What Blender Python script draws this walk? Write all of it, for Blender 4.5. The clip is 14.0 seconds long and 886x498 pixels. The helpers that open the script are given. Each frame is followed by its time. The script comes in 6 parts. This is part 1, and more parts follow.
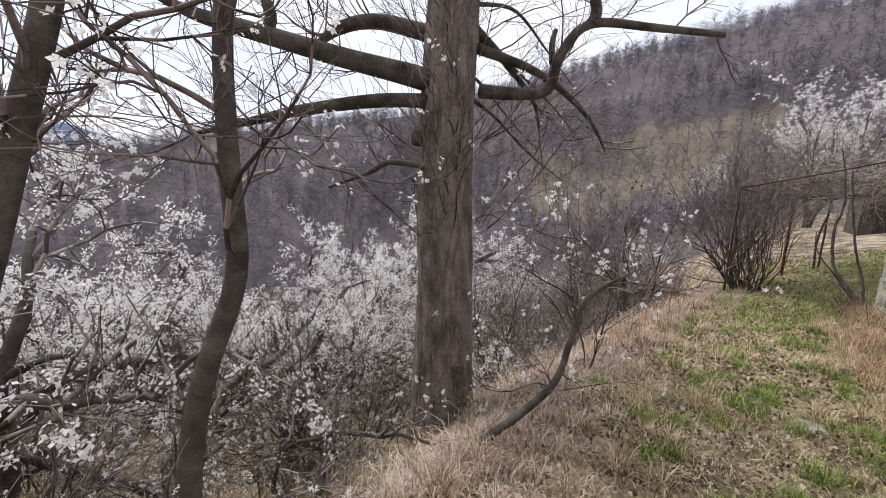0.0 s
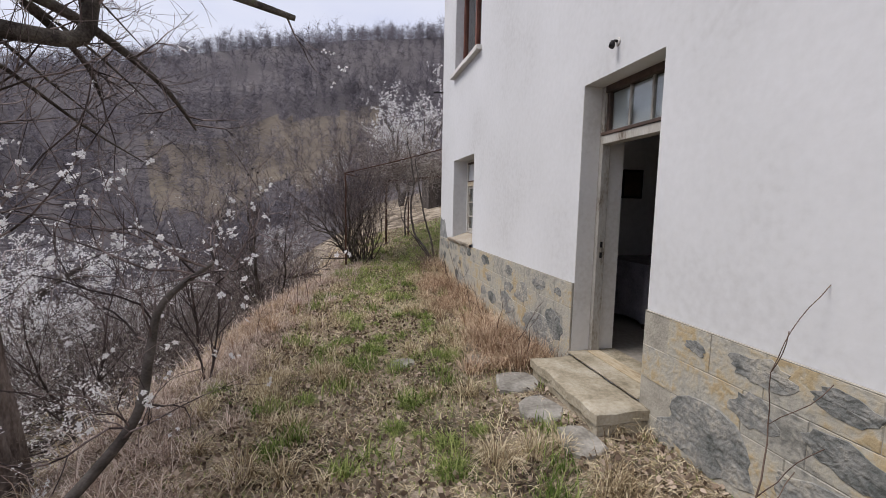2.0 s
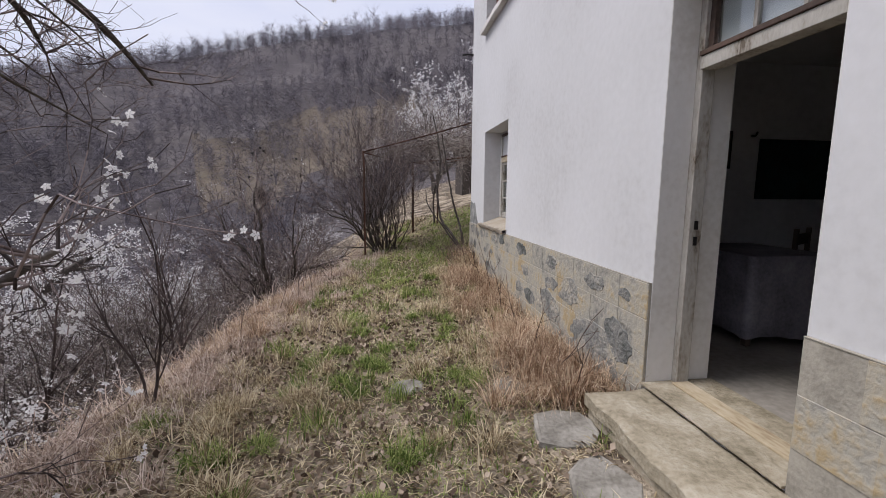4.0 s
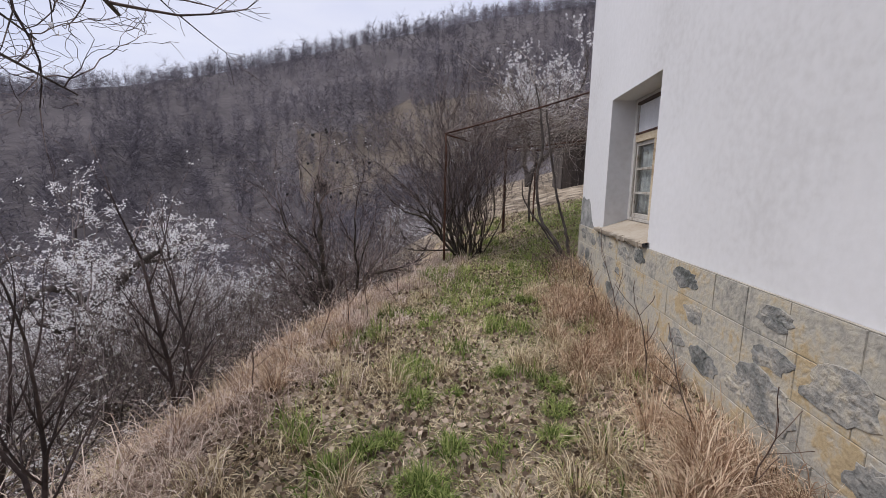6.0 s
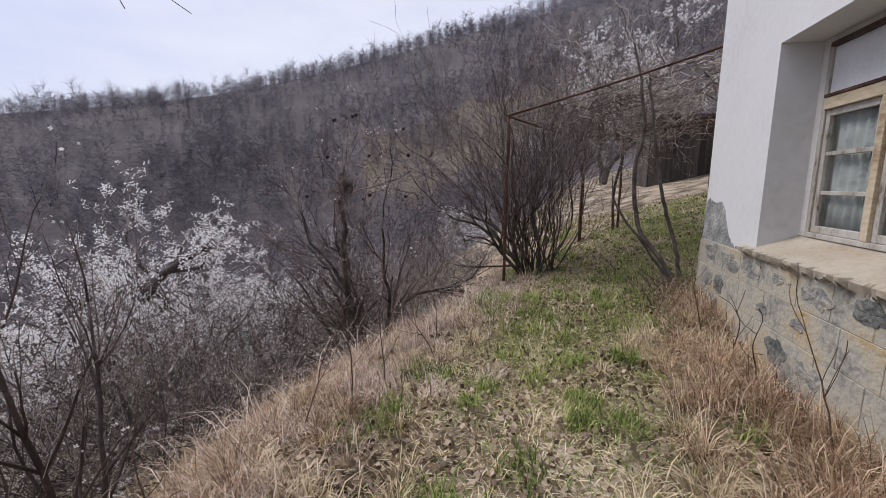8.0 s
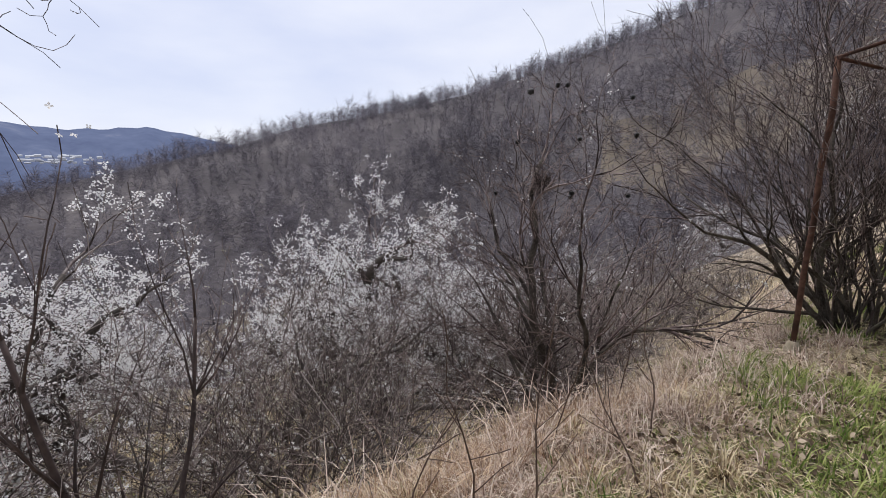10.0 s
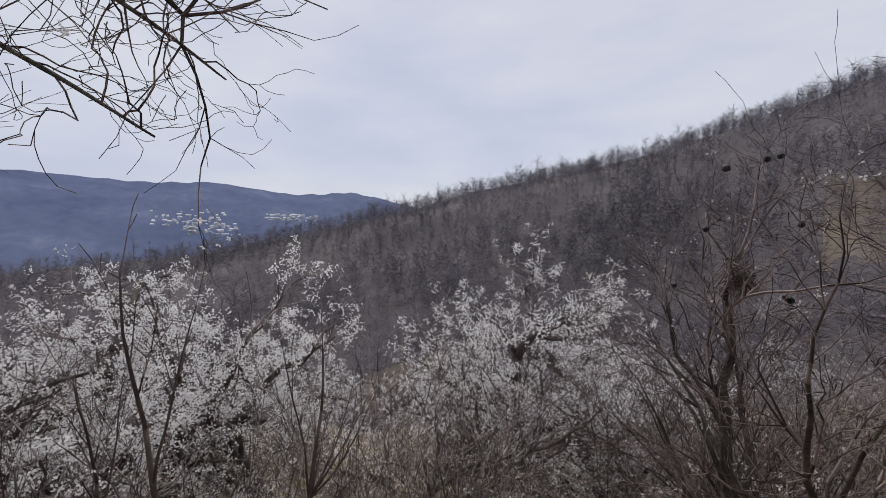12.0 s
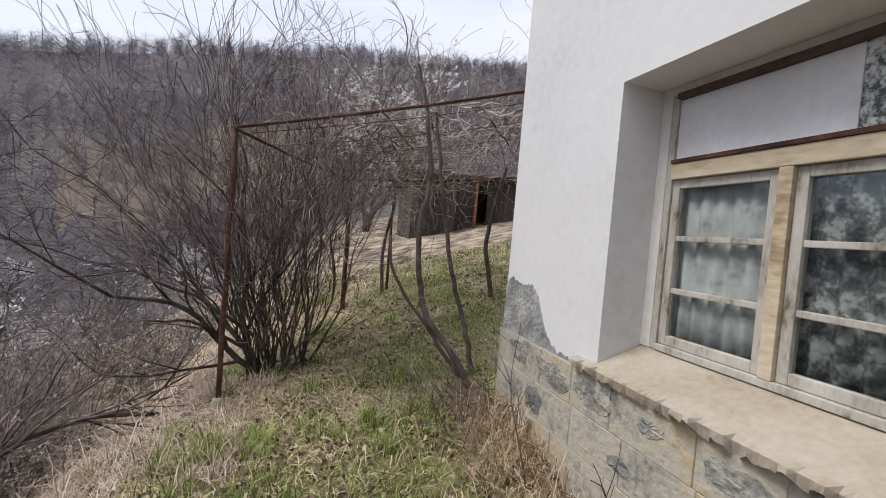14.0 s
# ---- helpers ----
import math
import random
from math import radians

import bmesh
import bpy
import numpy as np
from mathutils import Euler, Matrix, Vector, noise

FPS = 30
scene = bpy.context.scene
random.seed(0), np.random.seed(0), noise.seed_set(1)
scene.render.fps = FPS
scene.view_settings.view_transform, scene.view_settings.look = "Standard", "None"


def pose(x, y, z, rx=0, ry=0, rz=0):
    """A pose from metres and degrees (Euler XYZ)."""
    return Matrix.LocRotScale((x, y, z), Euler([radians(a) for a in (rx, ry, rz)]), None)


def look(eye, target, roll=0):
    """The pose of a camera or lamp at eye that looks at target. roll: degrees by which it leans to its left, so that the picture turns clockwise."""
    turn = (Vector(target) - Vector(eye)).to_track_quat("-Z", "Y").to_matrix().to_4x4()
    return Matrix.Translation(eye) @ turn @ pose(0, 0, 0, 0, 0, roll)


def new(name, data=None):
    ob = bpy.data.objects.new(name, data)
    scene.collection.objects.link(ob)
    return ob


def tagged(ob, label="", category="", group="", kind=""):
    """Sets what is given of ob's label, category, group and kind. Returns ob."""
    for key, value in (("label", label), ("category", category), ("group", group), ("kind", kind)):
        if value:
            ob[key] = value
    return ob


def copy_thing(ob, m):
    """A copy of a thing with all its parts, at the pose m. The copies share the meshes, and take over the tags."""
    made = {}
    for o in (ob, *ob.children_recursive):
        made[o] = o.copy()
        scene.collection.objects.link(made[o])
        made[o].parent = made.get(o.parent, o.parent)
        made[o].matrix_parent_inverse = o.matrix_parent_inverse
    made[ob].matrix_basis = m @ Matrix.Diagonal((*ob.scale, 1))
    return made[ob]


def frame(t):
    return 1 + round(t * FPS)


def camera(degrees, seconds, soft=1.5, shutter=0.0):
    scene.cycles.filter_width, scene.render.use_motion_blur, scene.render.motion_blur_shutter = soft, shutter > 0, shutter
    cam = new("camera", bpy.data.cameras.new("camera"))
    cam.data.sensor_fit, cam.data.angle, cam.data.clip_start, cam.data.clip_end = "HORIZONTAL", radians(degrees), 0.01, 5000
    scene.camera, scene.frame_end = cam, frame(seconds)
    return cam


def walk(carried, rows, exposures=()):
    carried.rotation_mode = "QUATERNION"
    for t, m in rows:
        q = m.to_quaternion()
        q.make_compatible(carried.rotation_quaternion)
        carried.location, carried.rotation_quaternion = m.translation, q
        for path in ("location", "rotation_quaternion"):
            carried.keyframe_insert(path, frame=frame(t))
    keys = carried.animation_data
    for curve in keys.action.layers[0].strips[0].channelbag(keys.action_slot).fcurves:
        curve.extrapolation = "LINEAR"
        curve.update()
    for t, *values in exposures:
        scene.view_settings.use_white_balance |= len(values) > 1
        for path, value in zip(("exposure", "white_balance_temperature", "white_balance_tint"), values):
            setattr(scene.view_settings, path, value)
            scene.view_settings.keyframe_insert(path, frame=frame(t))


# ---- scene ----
cam = camera(92.7, 14.0, soft=0.5)
PATH = [
    (0, (-2.46, 0.898, 1.495), (-3.525, 2.571, 1.236), 4.5),
    (0.5, (-2.21, 1.073, 1.464), (-2.843, 2.957, 1.24), 3.4),
    (1, (-2.267, 1.219, 1.428), (-2.376, 3.207, 1.236), 4.0),
    (1.5, (-2.226, 1.238, 1.437), (-1.987, 3.215, 1.248), 3.3),
    (2, (-2.125, 1.324, 1.411), (-1.68, 3.262, 1.2), 1.1),
    (2.2, (-2.052, 1.41, 1.4), (-1.594, 3.344, 1.174), 0.2),
    (4.3, (-1.616, 2.742, 1.228), (-1.458, 4.718, 0.965), 0.7),
    (4.5, (-1.571, 2.942, 1.224), (-1.496, 4.923, 0.958), 0.9),
    (5, (-1.607, 3.394, 1.207), (-1.583, 5.375, 0.932), 1.3),
    (5.5, (-1.631, 3.808, 1.203), (-1.658, 5.788, 0.917), 1.1),
    (6, (-1.627, 4.264, 1.223), (-1.771, 6.236, 0.926), 1.1),
    (6.5, (-1.661, 4.665, 1.218), (-1.858, 6.633, 0.923), 1.4),
    (7, (-1.655, 5.099, 1.214), (-1.946, 7.054, 0.912), 1.0),
    (7.2, (-1.668, 5.246, 1.221), (-2.002, 7.195, 0.918), 0.7),
    (9.5, (-1.843, 7.031, 1.209), (-2.794, 8.757, 0.866), 1.5),
    (10, (-1.966, 7.237, 1.248), (-3.322, 8.662, 0.889), 0.5),
    (10.5, (-2.026, 7.42, 1.294), (-3.692, 8.464, 0.93), 0.7),
    (11, (-2.088, 7.494, 1.34), (-3.852, 8.381, 1.016), 2.0),
    (11.5, (-2.118, 7.465, 1.401), (-3.958, 8.229, 1.227), 1.7),
    (12, (-2.191, 7.534, 1.437), (-4.008, 8.367, 1.347), 2.0),
    (12.5, (-2.166, 7.642, 1.432), (-3.682, 8.947, 1.408), 2.3),
    (13, (-2.004, 7.718, 1.428), (-2.944, 9.484, 1.437), 2.1),
    (13.5, (-1.775, 7.86, 1.463), (-1.982, 9.849, 1.429), 4.0),
    (14, (-1.591, 7.821, 1.374), (-0.955, 9.716, 1.309), 4.8),
]
walk(cam, [(t, look(eye, target, roll)) for t, eye, target, roll in PATH],
     exposures=[(0.0, 0.53, 6650, 10), (0.5, 0.46, 6620, 11), (1.0, 0.34, 6580, 11), (1.7, 0.15, 6460, 12), (4.5, 0.13, 6340, 14), (7.0, 0.1, 6330, 14), (9.5, 0.25, 6350, 12), (10.2, 0.18, 6450, 10), (11.0, -0.08, 6500, 10), (12.5, -0.15, 6500, 10), (13.2, 0.1, 6500, 10), (14.0, 0.38, 6500, 10)])

# ---- sky and light ----
world = bpy.data.worlds.new("sky")
scene.world = world
world.use_nodes = True
wn, wl = world.node_tree.nodes, world.node_tree.links
wn.clear()
SUN_AZ, SUN_EL = radians(-80), radians(58)      # azimuth from +y towards +x
w_out, w_bg = wn.new("ShaderNodeOutputWorld"), wn.new("ShaderNodeBackground")
w_sky = wn.new("ShaderNodeTexSky")
w_sky.sky_type, w_sky.sun_disc = "NISHITA", False
w_sky.sun_elevation, w_sky.sun_rotation = SUN_EL, SUN_AZ
w_co, w_map = wn.new("ShaderNodeTexCoord"), wn.new("ShaderNodeMapping")
w_map.inputs["Scale"].default_value = (1.0, 1.0, 3.2)
w_noise, w_ramp = wn.new("ShaderNodeTexNoise"), wn.new("ShaderNodeValToRGB")
w_noise.inputs["Scale"].default_value, w_noise.inputs["Detail"].default_value = 1.3, 6
w_ramp.color_ramp.elements[0].position, w_ramp.color_ramp.elements[0].color = 0.36, (6.2, 6.6, 8.2, 1)
w_ramp.color_ramp.elements[1].position, w_ramp.color_ramp.elements[1].color = 0.60, (8.2, 8.3, 9.0, 1)
w_mix = wn.new("ShaderNodeMix")
w_mix.data_type = "RGBA"
w_mix.inputs["Factor"].default_value = 0.88
wl.new(w_co.outputs["Generated"], w_map.inputs["Vector"])
wl.new(w_map.outputs[0], w_noise.inputs["Vector"])
wl.new(w_noise.outputs["Fac"], w_ramp.inputs["Fac"])
wl.new(w_sky.outputs[0], w_mix.inputs["A"])
wl.new(w_ramp.outputs[0], w_mix.inputs["B"])
wl.new(w_mix.outputs["Result"], w_bg.inputs["Color"])
w_bg.inputs["Strength"].default_value = 0.10
wl.new(w_bg.outputs[0], w_out.inputs["Surface"])

sun = new("sun", bpy.data.lights.new("sun", "SUN"))
sun.data.energy, sun.data.angle, sun.data.color = 2.5, radians(25), (1.0, 0.97, 0.93)
sun_way = Vector((math.sin(SUN_AZ) * math.cos(SUN_EL), math.cos(SUN_AZ) * math.cos(SUN_EL), math.sin(SUN_EL)))
sun.matrix_world = look((0, 0, 40), Vector((0, 0, 40)) - sun_way)


# ---- materials ----
def surf(name, tones, scale=4.0, fine=40.0, rough=0.8, bump=0.3, depth=0.01, metal=0.0, island=0.0, stretch=(1, 1, 1), spec=0.3, per_object=0.0, thin=0.0, world=False):
    """Base colour from a ramp over broad and fine noise; relief from the fine noise."""
    m = bpy.data.materials.new(name)
    m.use_nodes = True
    n, l = m.node_tree.nodes, m.node_tree.links
    b = n["Principled BSDF"]
    b.inputs["Roughness"].default_value, b.inputs["Metallic"].default_value = rough, metal
    b.inputs["Specular IOR Level"].default_value = spec
    co, mp = n.new("ShaderNodeTexCoord"), n.new("ShaderNodeMapping")
    mp.inputs["Scale"].default_value = stretch
    l.new(n.new("ShaderNodeNewGeometry").outputs["Position"] if world else co.outputs["Object"], mp.inputs["Vector"])
    where = mp.outputs[0]
    if per_object and not world:
        oi, mul, add = n.new("ShaderNodeObjectInfo"), n.new("ShaderNodeMath"), n.new("ShaderNodeVectorMath")
        mul.operation, mul.inputs[1].default_value = "MULTIPLY", 61.0
        l.new(oi.outputs["Random"], mul.inputs[0])
        l.new(where, add.inputs[0])
        l.new(mul.outputs[0], add.inputs[1])
        where = add.outputs[0]
    big, small = n.new("ShaderNodeTexNoise"), n.new("ShaderNodeTexNoise")
    big.inputs["Scale"].default_value, big.inputs["Detail"].default_value = scale, 5
    small.inputs["Scale"].default_value, small.inputs["Detail"].default_value = fine, 4
    for t in (big, small):
        l.new(where, t.inputs["Vector"])
    mix = n.new("ShaderNodeMath")
    mix.operation = "MULTIPLY_ADD"
    mix.inputs[1].default_value = 0.45
    l.new(small.outputs["Fac"], mix.inputs[0])
    scl = n.new("ShaderNodeMath")
    scl.operation = "MULTIPLY_ADD"
    scl.inputs[1].default_value, scl.inputs[2].default_value = 0.9, -0.17
    l.new(big.outputs["Fac"], scl.inputs[0])
    l.new(scl.outputs[0], mix.inputs[2])
    fac = mix.outputs[0]
    for amount, kind, sock in ((island, "ShaderNodeNewGeometry", "Random Per Island"), (per_object, "ShaderNodeObjectInfo", "Random")):
        if amount:
            g, a = n.new(kind), n.new("ShaderNodeMath")
            a.operation = "MULTIPLY_ADD"
            a.inputs[1].default_value = amount
            l.new(g.outputs[sock], a.inputs[0])
            s = n.new("ShaderNodeMath")
            s.operation = "ADD"
            s.inputs[1].default_value = -amount / 2
            l.new(fac, s.inputs[0])
            l.new(s.outputs[0], a.inputs[2])
            fac = a.outputs[0]
    ramp = n.new("ShaderNodeValToRGB")
    e = ramp.color_ramp.elements
    while len(e) < len(tones):
        e.new(0.5)
    for i, (pos, c) in enumerate(tones):
        e[i].position, e[i].color = pos, (*c, 1)
    l.new(fac, ramp.inputs["Fac"])
    l.new(ramp.outputs[0], b.inputs["Base Color"])
    if bump:
        bp = n.new("ShaderNodeBump")
        bp.inputs["Strength"].default_value, bp.inputs["Distance"].default_value = bump, depth
        l.new(small.outputs["Fac"], bp.inputs["Height"])
        l.new(bp.outputs[0], b.inputs["Normal"])
    if thin:                                     # petals and blades let light through
        tr, mx = n.new("ShaderNodeBsdfTranslucent"), n.new("ShaderNodeMixShader")
        mx.inputs[0].default_value = thin
        l.new(ramp.outputs[0], tr.inputs["Color"])
        l.new(b.outputs[0], mx.inputs[1])
        l.new(tr.outputs[0], mx.inputs[2])
        l.new(mx.outputs[0], n["Material Output"].inputs["Surface"])
    return m


M_GROUND = surf("soil_and_litter", [(0.32, (0.065, 0.050, 0.038)), (0.43, (0.18, 0.145, 0.108)), (0.54, (0.33, 0.27, 0.20)), (0.68, (0.52, 0.44, 0.34))], 2.2, 42, 0.95, 1.0, 0.05, spec=0.1)
# Far litter is tinted bluish like the woods, for haze over distance.
M_FARGROUND = surf("hazed_hillside_litter", [(0.3, (0.066, 0.059, 0.063)), (0.55, (0.110, 0.098, 0.101)), (0.75, (0.17, 0.152, 0.147))], 0.03, 0.7, 0.95, 0.5, 0.3, spec=0.1)
M_WALL = surf("old_whitewash", [(0.2, (0.53, 0.52, 0.51)), (0.45, (0.625, 0.62, 0.615)), (0.7, (0.675, 0.67, 0.67))], 0.8, 16, 0.9, 0.12, 0.01, spec=0.15)
M_REVEAL = surf("reveal_limewash", [(0.25, (0.55, 0.52, 0.47)), (0.5, (0.67, 0.65, 0.61)), (0.75, (0.73, 0.71, 0.68))], 1.6, 25, 0.9, 0.2, 0.01, spec=0.15)
M_BLOCK = surf("scored_plinth_render", [(0.30, (0.19, 0.185, 0.165)), (0.40, (0.32, 0.305, 0.265)), (0.49, (0.40, 0.375, 0.315)), (0.58, (0.43, 0.38, 0.29)), (0.66, (0.425, 0.335, 0.20)), (0.75, (0.38, 0.30, 0.185))], 2.6, 26, 0.92, 0.6, 0.02, per_object=0.10, spec=0.12, world=True)
M_RUBBLE = surf("bare_grey_stone", [(0.30, (0.10, 0.105, 0.098)), (0.43, (0.18, 0.182, 0.170)), (0.55, (0.25, 0.245, 0.225)), (0.66, (0.35, 0.33, 0.285)), (0.76, (0.43, 0.39, 0.31))], 6, 30, 0.95, 0.9, 0.02, per_object=0.22, spec=0.12, world=True)
M_MORTAR = surf("plinth_mortar", [(0.3, (0.26, 0.24, 0.20)), (0.6, (0.40, 0.37, 0.31))], 5, 50, 0.95, 0.4, 0.01, spec=0.1)
M_STONE = surf("weathered_step_stone", [(0.3, (0.22, 0.19, 0.13)), (0.5, (0.37, 0.32, 0.235)), (0.7, (0.48, 0.43, 0.34))], 3.5, 35, 0.9, 0.7, 0.02, spec=0.15)
M_SLAB = surf("grey_stepping_slab", [(0.3, (0.17, 0.155, 0.13)), (0.5, (0.29, 0.27, 0.235)), (0.7, (0.40, 0.375, 0.33))], 5, 35, 0.9, 0.7, 0.02, spec=0.15)
M_BARK = surf("furrowed_grey_brown_bark", [(0.30, (0.080, 0.062, 0.053)), (0.47, (0.165, 0.132, 0.115)), (0.62, (0.27, 0.225, 0.20))], 7, 60, 0.94, 0.8, 0.02, stretch=(1, 1, 0.4), spec=0.12)
M_LIMB = surf("mossy_limb_bark", [(0.30, (0.030, 0.025, 0.021)), (0.48, (0.075, 0.063, 0.054)), (0.64, (0.135, 0.118, 0.098)), (0.80, (0.12, 0.135, 0.062))], 5, 55, 0.93, 0.9, 0.02, spec=0.12)
M_SMOOTHBARK = surf("smooth_young_bark", [(0.3, (0.045, 0.037, 0.033)), (0.55, (0.098, 0.083, 0.073)), (0.75, (0.16, 0.14, 0.125))], 5, 60, 0.8, 0.5, 0.012, stretch=(1, 1, 1.6), spec=0.2)
M_TWIG = surf("bare_twigs", [(0.25, (0.075, 0.060, 0.056)), (0.5, (0.185, 0.150, 0.141)), (0.75, (0.40, 0.35, 0.335))], 1.4, 20, 0.85, 0.0, island=0.75, spec=0.15)
M_REDTWIG = surf("reddish_shoots", [(0.25, (0.045, 0.034, 0.032)), (0.5, (0.112, 0.084, 0.078)), (0.75, (0.26, 0.205, 0.192))], 1.4, 20, 0.8, 0.0, island=0.7, spec=0.2)
M_BLOOM = surf("white_blossom", [(0.2, (0.82, 0.79, 0.79)), (0.5, (0.89, 0.88, 0.875)), (0.8, (0.92, 0.915, 0.905))], 1.2, 30, 0.7, 0.0, island=0.4, spec=0.1, thin=0.5)
M_BUD = surf("pale_green_buds", [(0.25, (0.34, 0.33, 0.23)), (0.55, (0.50, 0.48, 0.39)), (0.8, (0.66, 0.63, 0.56))], 1.2, 30, 0.8, 0.0, island=0.6, spec=0.1, thin=0.4)
M_DRY = surf("dry_straw_grass", [(0.2, (0.22, 0.16, 0.095)), (0.45, (0.48, 0.385, 0.245)), (0.75, (0.80, 0.695, 0.49))], 1.0, 9, 0.85, 0.0, island=0.85, spec=0.1, thin=0.3)
M_RUST = surf("russet_dead_grass", [(0.2, (0.20, 0.12, 0.075)), (0.5, (0.48, 0.335, 0.225)), (0.8, (0.82, 0.66, 0.49))], 1.0, 9, 0.85, 0.0, island=0.85, spec=0.1, thin=0.35)
M_PINK = surf("matted_bank_grass", [(0.2, (0.25, 0.18, 0.14)), (0.5, (0.56, 0.435, 0.355)), (0.8, (0.84, 0.725, 0.63))], 1.0, 9, 0.85, 0.0, island=0.85, spec=0.1, thin=0.3)
M_GREEN = surf("spring_grass", [(0.2, (0.085, 0.135, 0.028)), (0.5, (0.23, 0.29, 0.085)), (0.8, (0.46, 0.50, 0.19))], 0.9, 9, 0.75, 0.0, island=0.75, spec=0.15, thin=0.35)
M_LEAF = surf("dead_leaves", [(0.2, (0.09, 0.062, 0.044)), (0.5, (0.24, 0.175, 0.125)), (0.8, (0.50, 0.40, 0.31))], 2, 20, 0.8, 0.0, island=0.8, spec=0.15)
# Twig tones shifted to violet-grey: distance haze in the base colour.
M_FOREST = surf("hazed_leafless_woods", [(0.25, (0.074, 0.068, 0.079)), (0.5, (0.165, 0.150, 0.168)), (0.75, (0.31, 0.282, 0.302))], 0.02, 0.3, 0.9, 0.0, island=0.6, spec=0.1)


# ---- mesh helpers ----
def mesh_from(name, verts, faces, smooth=False):
    me = bpy.data.meshes.new(name)
    me.from_pydata(verts.tolist() if hasattr(verts, "tolist") else verts, [], faces.tolist() if hasattr(faces, "tolist") else faces)
    if smooth:
        me.polygons.foreach_set("use_smooth", [True] * len(me.polygons))
    me.update()
    return me


def fast_mesh(name, v, f, smooth=False):
    """v: (n, 3), f: (m, k) with one k, both numpy."""
    me = bpy.data.meshes.new(name)
    k, m = f.shape[1], len(f)
    me.vertices.add(len(v))
    me.vertices.foreach_set("co", np.ascontiguousarray(v, dtype=np.float32).ravel())
    me.loops.add(m * k)
    me.loops.foreach_set("vertex_index", np.ascontiguousarray(f, dtype=np.int32).ravel())
    me.polygons.add(m)
    me.polygons.foreach_set("loop_start", np.arange(0, m * k, k, dtype=np.int32))
    if smooth:
        me.polygons.foreach_set("use_smooth", np.ones(m, dtype=bool))
    me.update(calc_edges=True)
    return me


def part(name, data, material, parent=None, label=""):
    """Links a mesh or bmesh as one object under a thing or part."""
    if isinstance(data, bmesh.types.BMesh):
        me = bpy.data.meshes.new(name)
        data.to_mesh(me)
        data.free()
        data = me
    if material and not data.materials:
        data.materials.append(material)
    ob = new(name, data)
    if parent:
        ob.parent = parent
    if label:
        ob["label"] = label
    return ob


def box(x0, x1, y0, y1, z0, z1, bevel=0.0, jitter=0.0, bm=None):
    own = bm is None
    bm = bm or bmesh.new()
    r = bmesh.ops.create_cube(bm, size=1)
    for v in r["verts"]:
        v.co = Vector(((x0 + x1) / 2 + v.co.x * (x1 - x0), (y0 + y1) / 2 + v.co.y * (y1 - y0), (z0 + z1) / 2 + v.co.z * (z1 - z0)))
        if jitter:
            v.co += Vector((random.uniform(-jitter, jitter), random.uniform(-jitter, jitter), random.uniform(-jitter, jitter)))
    if bevel and own:
        bmesh.ops.bevel(bm, geom=bm.edges[:], offset=bevel, segments=2, affect="EDGES", profile=0.6)
    return bm


def thing(name, x, y, z, label, category, group="", kind=""):
    ob = new(name)
    ob.location = (x, y, z)
    ob.empty_display_size = 0.2
    return tagged(ob, label, category, group, kind)


def segs_mesh(name, segs, sides=3):
    """Prisms for rows of (p0, p1, r0, r1)."""
    a = np.array(segs, dtype=np.float64).reshape(-1, 8)
    p0, p1, r0, r1 = a[:, 0:3], a[:, 3:6], a[:, 6:7], a[:, 7:8]
    d = p1 - p0
    d /= np.linalg.norm(d, axis=1, keepdims=True) + 1e-9
    ref = np.where(np.abs(d[:, 2:3]) < 0.8, np.array([[0, 0, 1.0]]), np.array([[1.0, 0, 0]]))
    u = np.cross(d, ref)
    u /= np.linalg.norm(u, axis=1, keepdims=True) + 1e-9
    w = np.cross(d, u)
    n = len(a)
    v = np.empty((n, 2, sides, 3))
    for k in range(sides):
        c, s = math.cos(2 * math.pi * k / sides), math.sin(2 * math.pi * k / sides)
        off = u * c + w * s
        v[:, 0, k], v[:, 1, k] = p0 + off * r0, p1 + off * r1
    base = (np.arange(n) * 2 * sides)[:, None]
    f = np.stack([np.concatenate([base + k, base + (k + 1) % sides, base + sides + (k + 1) % sides, base + sides + k], 1) for k in range(sides)], 1).reshape(-1, 4)
    return fast_mesh(name, v.reshape(-1, 3), f, True)


def tube(bm, pts, radii, sides=8, rough=0.0):
    """A closed tapered tube along pts, with uneven bark."""
    rings = []
    pts = [Vector(p) for p in pts]
    up = Vector((0.3, 0.9, 0.1)).normalized()
    for i, p in enumerate(pts):
        d = (pts[min(i + 1, len(pts) - 1)] - pts[max(i - 1, 0)]).normalized()
        u = d.cross(up)
        u = u.normalized() if u.length > 0.05 else d.cross(Vector((1, 0, 0))).normalized()
        w = d.cross(u)
        ring = []
        for k in range(sides):
            a = 2 * math.pi * k / sides
            r = radii[i] * (1 + rough * noise.noise(Vector((math.cos(a) * 2.2, math.sin(a) * 2.2, p.z * 1.3 + p.x))) + rough * 0.45 * ((k % 2) * 2 - 1))
            ring.append(bm.verts.new(p + (u * math.cos(a) + w * math.sin(a)) * r))
        rings.append(ring)
    for a, b in zip(rings, rings[1:]):
        for k in range(sides):
            bm.faces.new((a[k], a[(k + 1) % sides], b[(k + 1) % sides], b[k])).smooth = True
    bm.faces.new(rings[-1])
    bm.faces.new(list(reversed(rings[0])))


